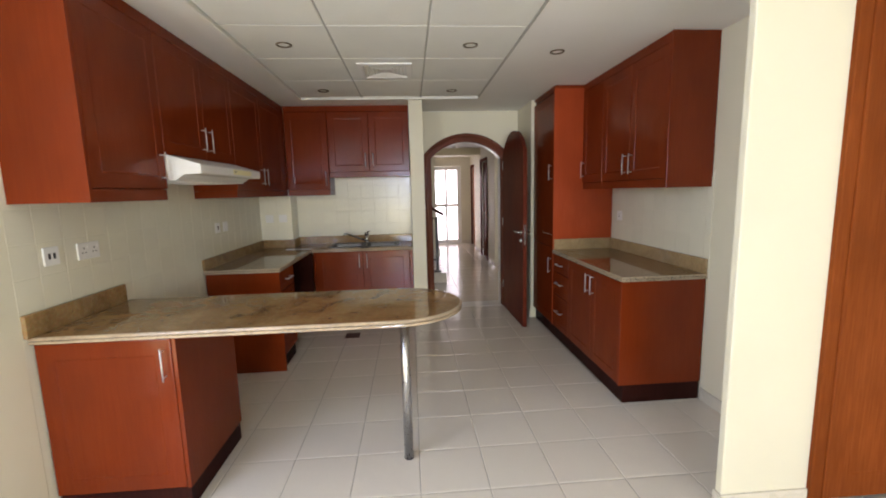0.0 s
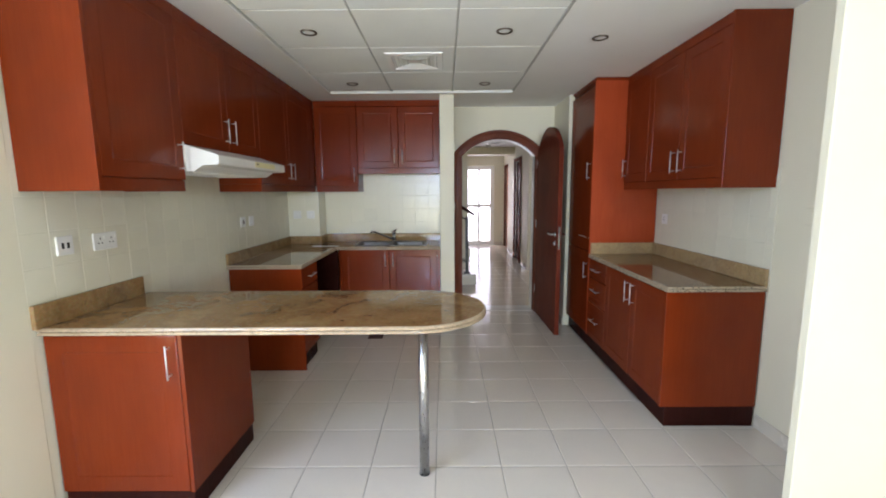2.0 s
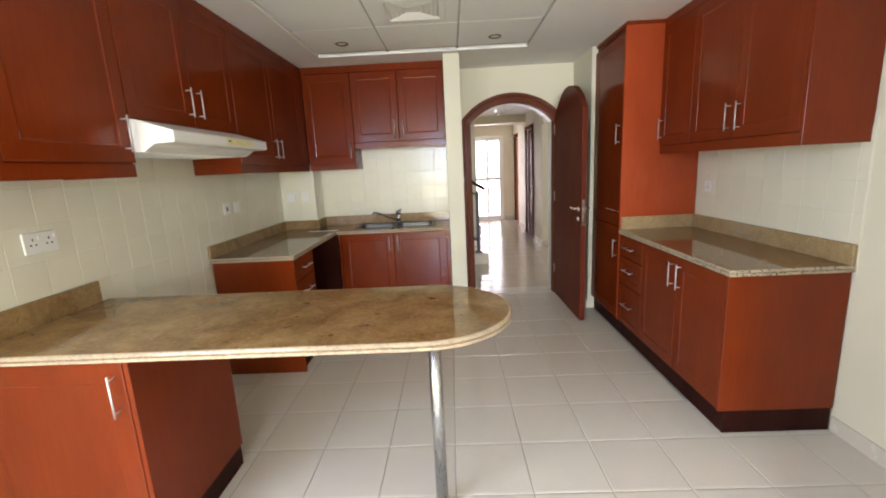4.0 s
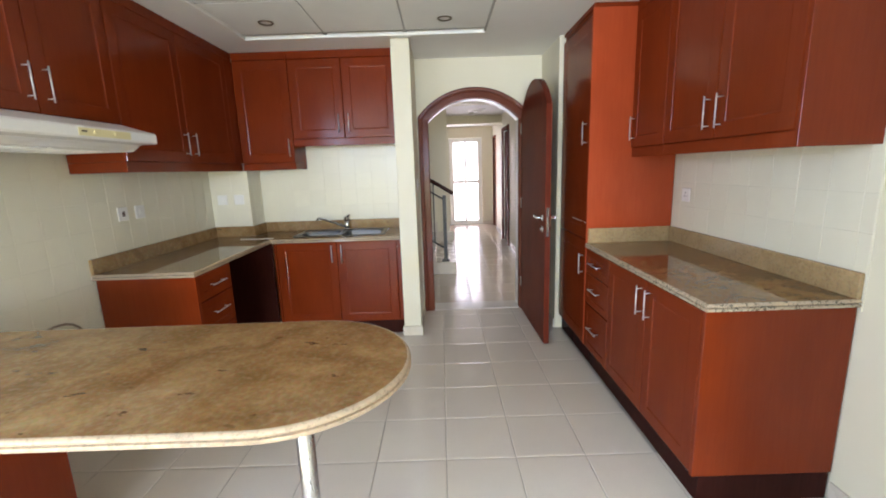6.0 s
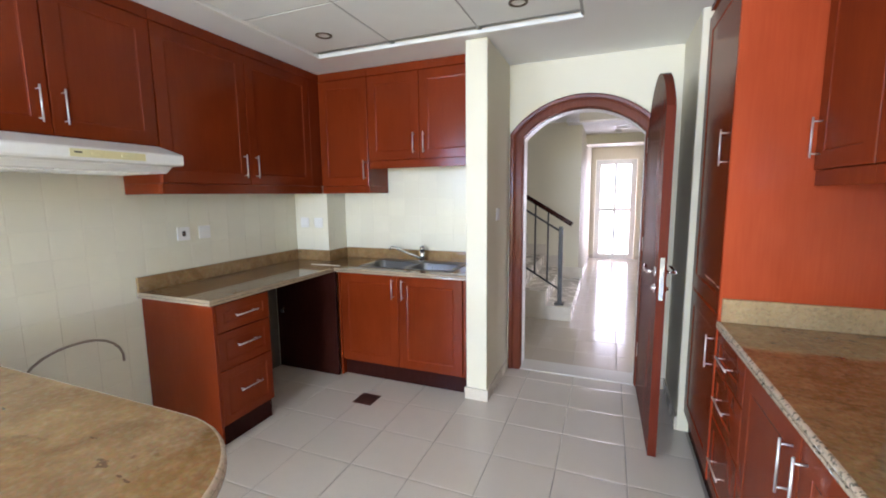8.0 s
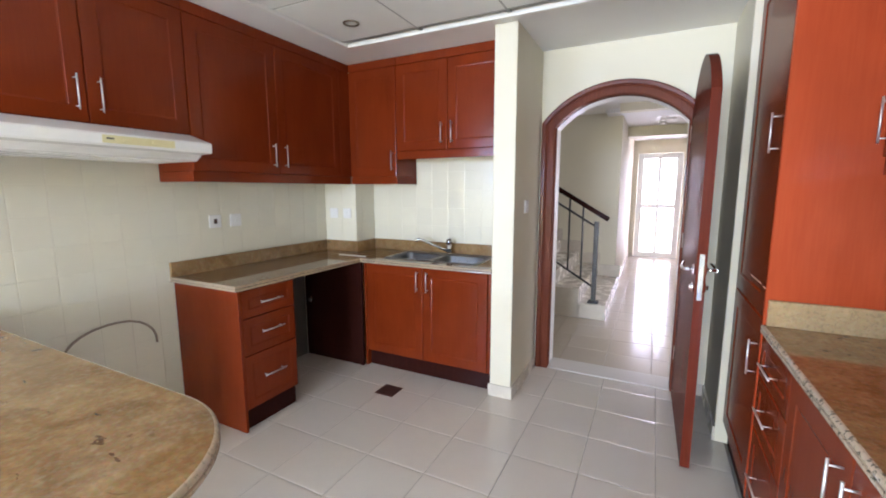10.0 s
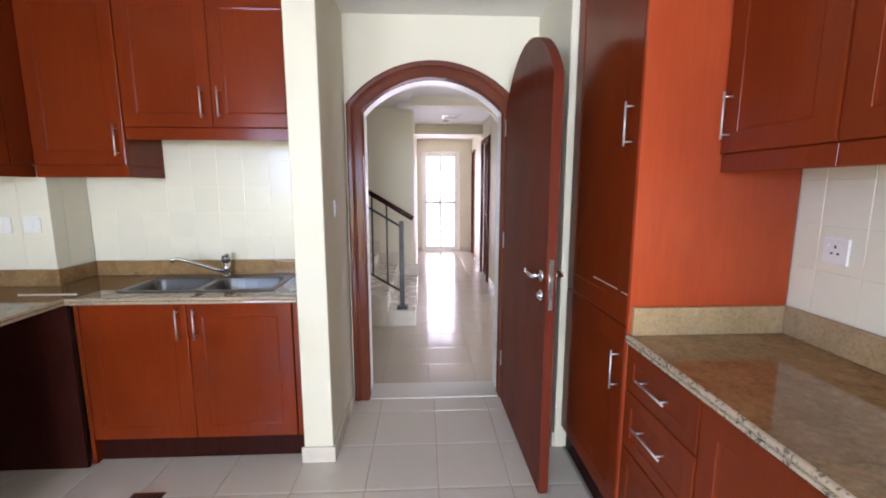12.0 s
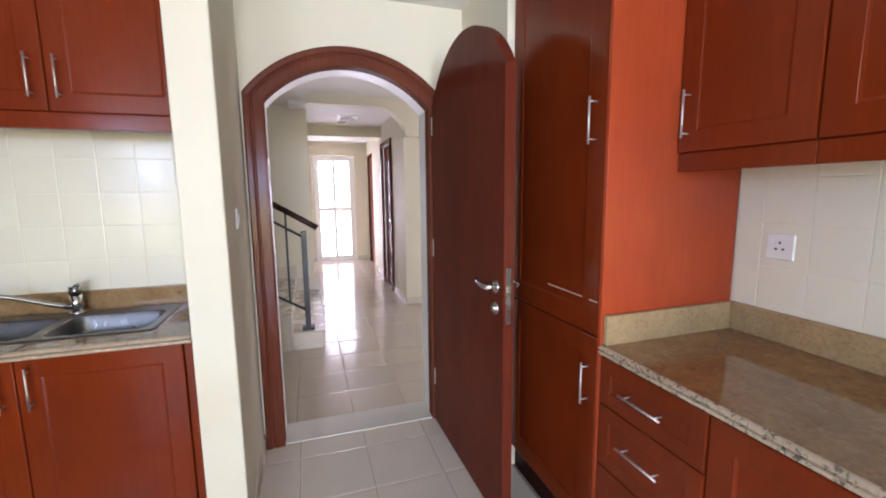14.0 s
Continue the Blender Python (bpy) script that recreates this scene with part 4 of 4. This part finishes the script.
def downlight(x, y, z=ZC + 0.004, r=0.052):
    d = thing("recessed_light", (x, y, z), "unlit round recessed spotlight with dull metal ring", "ceiling light", "recessed spotlights")
    bm = bmesh.new()
    rows = []
    for rr, zz in ((r, z), (r, z - 0.004), (r - 0.006, z - 0.007), (r - 0.014, z - 0.005), (r - 0.017, z + 0.01), (r - 0.022, z + 0.02)):
        rows.append([bm.verts.new((x + rr * math.cos(2 * math.pi * k / 28), y + rr * math.sin(2 * math.pi * k / 28), zz)) for k in range(28)])
    for a, b in zip(rows, rows[1:]):
        bridge(bm, a, b, True)
    part("ring", bm, metal_ring, d)
    bm = rod((x, y, z + 0.012), (x, y, z + 0.002), r - 0.020, None, 20, r - 0.028)
    part("bulb", bm, LAMP_GLASS, d)
    return d


metal_ring = metal_of("dull_bronze_ring", (0.20, 0.17, 0.13), 0.4)
for x, y in ((-0.798, 2.927), (0.428, 2.929), (-0.797, 4.174), (0.427, 4.20), (-0.797, 1.7), (0.428, 1.7)):
    downlight(x, y)
downlight(1.07, 3.047, ZC)
downlight(0.769, 6.9, 2.52)


def diffuser(x, y, z, s, label):
    v = thing("air_vent", (x, y, z), label, "air vent", "air vents")
    bm = bmesh.new()
    o, i = rounded(x - s / 2, x + s / 2, y - s / 2, y + s / 2, 0.004, 1), rounded(x - s / 2 + 0.04, x + s / 2 - 0.04, y - s / 2 + 0.04, y + s / 2 - 0.04, 0.004, 1)
    a, b, c, e = ring(bm, o, z), ring(bm, inset(o, 0.002), z - 0.008), ring(bm, i, z - 0.012), ring(bm, i, z + 0.002)
    for p, q in ((a, b), (b, c), (c, e)):
        bridge(bm, p, q)
    part("frame", bm, PLASTIC, v)
    part("duct_shadow", box(x - s / 2 + 0.03, x + s / 2 - 0.03, y - s / 2 + 0.03, y + s / 2 - 0.03, z + 0.0045, z + 0.0048), BLACK, v)
    for k in range(4):
        h = s / 2 - 0.05 - 0.032 * k
        bm = bmesh.new()
        o = rounded(x - h, x + h, y - h, y + h, 0.003, 1)
        r0, r1, r2 = ring(bm, o, z - 0.010), ring(bm, inset(o, 0.014), z + 0.001), ring(bm, inset(o, 0.016), z - 0.0005)
        bridge(bm, r0, r1)
        bridge(bm, r1, r2)
        if k == 3:
            bm.faces.new(r2)
        part("louvre", bm, PLASTIC, v)
    return v


diffuser(-0.171, 3.525, ZC + 0.004, 0.42, "white square four-way ceiling air diffuser")
diffuser(1.06, 8.9, 2.47, 0.30, "white ceiling air diffuser in the corridor")
sm = thing("smoke_detector", (1.0, 9.3, 2.47), "white round smoke detector on the corridor ceiling", "smoke detector")
part("housing", rod((1.0, 9.3, 2.47), (1.0, 9.3, 2.43), 0.055, None, 24, 0.04), PLASTIC, sm)

# ---- stairs and balustrade ----
st = thing("staircase", (-0.6, 7.7, 0), "beige tiled stairs rising beside the hall", "stairs", kind="structure")
for k in range(10):
    x1 = 0.545 - 0.28 * k
    part("step", box(x1 - 0.30, x1, 6.74, 8.495, 0.0, 0.17 * (k + 1) - 0.002, 0.006), SKIRT, st)
    part("riser_skirting", box(x1 - 0.30, x1 + 0.02, 8.484, 8.4995, 0.17 * (k + 1), 0.17 * (k + 1) + 0.17, 0.001), SKIRT, st)
bal = thing("balustrade", (0.2, 6.85, 0.17), "dark iron stair balustrade with a brown wooden handrail", "balustrade")
BX, BY = 0.405, 6.84
S = 0.17 / 0.28
part("newel_post", box(BX - 0.024, BX + 0.024, BY - 0.024, BY + 0.024, 0.17, 1.09, 0.003), IRON, bal)
part("base_flange", box(BX - 0.055, BX + 0.055, BY - 0.055, BY + 0.055, 0.169, 0.19, 0.004), IRON, bal)
part("handrail", tube([(BX + 0.12, BY, 1.115), (BX + 0.10, BY, 1.128), (BX - 2.6, BY, 1.128 + S * 2.70)], 0.026, None, 14), KICK, bal, "brown varnished handrail")
part("top_rail", tube([(BX, BY, 1.03), (BX - 2.6, BY, 1.03 + S * 2.6)], 0.012, None, 8), IRON, bal)
part("bottom_rail", tube([(BX, BY, 0.345), (BX - 2.6, BY, 0.345 + S * 2.6)], 0.012, None, 8), IRON, bal)
for k in range(1, 18):
    x = BX - 0.148 * k
    part("baluster", box(x - 0.009, x + 0.009, BY - 0.009, BY + 0.009, 0.345 + S * 0.148 * k, 1.165 + S * 0.148 * k, 0), IRON, bal)

# ---- tiles, piece by piece ----
FT = 0.3535
meshes = {}


def tile_mesh(w, h, t, mat, key):
    slope = 0.0007
    edge = ((0, -t), (0, -slope), (slope * 0.5, -slope * 0.5), (slope * 2.2, -slope * 0.13), (slope * 4, 0))
    if key != "wall":
        edge = ((0, -t), (0, -0.0019), (0.0015, -0.0014), (0.0055, -0.0007), (0.0095, -0.0002), (0.014, 0))
    k = (round(w, 3), round(h, 3), key)
    if k not in meshes:
        bm = bmesh.new()
        sq = [(-w / 2, -h / 2), (w / 2, -h / 2), (w / 2, h / 2), (-w / 2, h / 2)]
        across = 1.0 if key == "wall" else 0.3      # floor tiles are cushioned at their ends, crisp along their sides
        rows = [ring(bm, [(x - math.copysign(d * across, x), y - math.copysign(d, y)) for x, y in sq], z) for d, z in edge]
        for a, b in zip(rows, rows[1:]):
            bridge(bm, a, b)
        bm.faces.new(rows[-1])
        bmesh.ops.recalc_face_normals(bm, faces=bm.faces[:])
        me = bpy.data.meshes.new("tile")
        bm.to_mesh(me)
        bm.free()
        me.materials.append(mat)
        meshes[k] = me
    return meshes[k]


rnd = random.Random(4)


def lay(parent, basis, u0, u1, v0, v1, pu, pv, ou, ov, gap, t, mat, key, skip=None, tilt=0.0):
    """Tiles of pitch pu, pv with a joint at ou, ov over a rectangle of the plane basis; cut at its borders."""
    i0, i1 = math.floor((u0 - ou) / pu), math.ceil((u1 - ou) / pu)
    j0, j1 = math.floor((v0 - ov) / pv), math.ceil((v1 - ov) / pv)
    for i in range(i0, i1):
        for j in range(j0, j1):
            a, b = max(u0, ou + i * pu + gap / 2), min(u1, ou + (i + 1) * pu - gap / 2)
            c, d = max(v0, ov + j * pv + gap / 2), min(v1, ov + (j + 1) * pv - gap / 2)
            if b - a < 0.02 or d - c < 0.02 or (skip and skip((a + b) / 2, (c + d) / 2)):
                continue
            ob = new("tile", tile_mesh(b - a, d - c, t, mat, key))
            ob.parent = parent
            e = Euler((rnd.gauss(0, tilt), rnd.gauss(0, tilt), 0)).to_matrix().to_4x4()
            ob.matrix_local = basis @ Matrix.Translation(((a + b) / 2, (c + d) / 2, rnd.uniform(-0.0004, 0.0))) @ e


FLAT = Matrix.Identity(4)
lay(floor, FLAT, XL, XR, -0.8, YB - 0.02, FT, FT, 0.345, 2.951, 0.0035, 0.004, FLOOR_TILE, "kitchen", lambda x, y: (x > 1.5 and y > 2.9) or (0 < x < 0.15 and y > 4.6) or (x < 0 and y > 4.9) or (x > 1.36 and y > 4.7), 0.0005)
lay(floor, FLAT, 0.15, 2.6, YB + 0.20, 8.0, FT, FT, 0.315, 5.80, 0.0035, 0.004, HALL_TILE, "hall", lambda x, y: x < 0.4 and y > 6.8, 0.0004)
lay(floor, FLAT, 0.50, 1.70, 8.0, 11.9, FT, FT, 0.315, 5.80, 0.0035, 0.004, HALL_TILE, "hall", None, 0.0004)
setting("floor_rear", box(-1.72, 3.2, -7.2, -0.8, -0.0035, 0.0), FLOOR_TILE, "beige tiled floor of the breakfast room", "floor")
setting("floor_rear_side", box(XR + 0.002, 3.2, -0.799, PY - 0.002, -0.0035, 0.0), FLOOR_TILE, "beige tiled floor beside the pier", "floor")
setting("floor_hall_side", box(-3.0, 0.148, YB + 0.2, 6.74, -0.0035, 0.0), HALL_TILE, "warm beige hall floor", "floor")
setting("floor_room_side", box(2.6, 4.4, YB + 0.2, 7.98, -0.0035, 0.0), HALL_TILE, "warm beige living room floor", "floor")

WT = 0.1535
LWB = Matrix(((0, 0, 1, -1.72), (1, 0, 0, 0), (0, 1, 0, 0), (0, 0, 0, 1)))
RWB = Matrix(((0, 0, -1, 1.98), (-1, 0, 0, 0), (0, 1, 0, 0), (0, 0, 0, 1)))
NWB = Matrix(((1, 0, 0, 0), (0, 0, -1, 5.16), (0, 1, 0, 0), (0, 0, 0, 1)))
DWB = Matrix(((1, 0, 0, 0), (0, 0, -1, 4.89), (0, 1, 0, 0), (0, 0, 0, 1)))
DSB = Matrix(((0, 0, 1, -1.374), (1, 0, 0, 0), (0, 1, 0, 0), (0, 0, 0, 1)))
for name, host, b in (("left", wall_west, box(XL, XL + 0.0055, 1.875, 4.89, 0, 1.85)), ("right", wall_east, box(XR - 0.0055, XR, 2.61, 3.99, 0.85, 1.6)), ("back", wall_north, box(-1.374, -0.002, YS - 0.0055, YS, 0.85, 1.75))):
    part("tile_joints", b, GROUT, host)
# dark sheet over the bay wall in place of its shade
part("bare_plaster", box(XL + 0.0055, XL + 0.0095, 3.907, 4.59, 0, 0.858), BAY_SHADE, wall_west, "dark grey wall patch standing for shade in the appliance bay")
part("tile_joints", box(XL, -1.3785, 4.8925, 4.898, 0, 1.6), GROUT, duct)
part("tile_joints", box(-1.382, -1.3765, 4.8985, YS - 0.006, 0, 1.6), GROUT, duct)
lay(wall_west, LWB, 1.873, 4.889, 0.0, 1.85, WT, WT, 2.008, 1.157, 0.003, 0.004, WALL_TILE, "wall", lambda u, v: (v < 0.86 and (u < 2.4 or 3.6 < u < 4.62)) or (v > 1.55 and not 2.5 < u < 3.5), 0.001)
lay(wall_east, RWB, -3.986, -2.612, 0.99, 1.56, WT, WT, -3.893, 1.157, 0.003, 0.004, WALL_TILE, "wall", None, 0.001)
lay(wall_north, NWB, -1.374, -0.002, 0.98, 1.75, WT, WT, -0.4535, 1.134, 0.003, 0.004, WALL_TILE, "wall", None, 0.001)
lay(duct, DWB, -1.72, -1.374, 0.0, 1.56, WT, WT, -1.53, 1.157, 0.003, 0.004, WALL_TILE, "wall", lambda u, v: v < 0.1, 0.001)
lay(duct, DSB, 4.891, 5.159, 0.98, 1.56, WT, WT, 4.98, 1.157, 0.003, 0.004, WALL_TILE, "wall", None, 0.001)
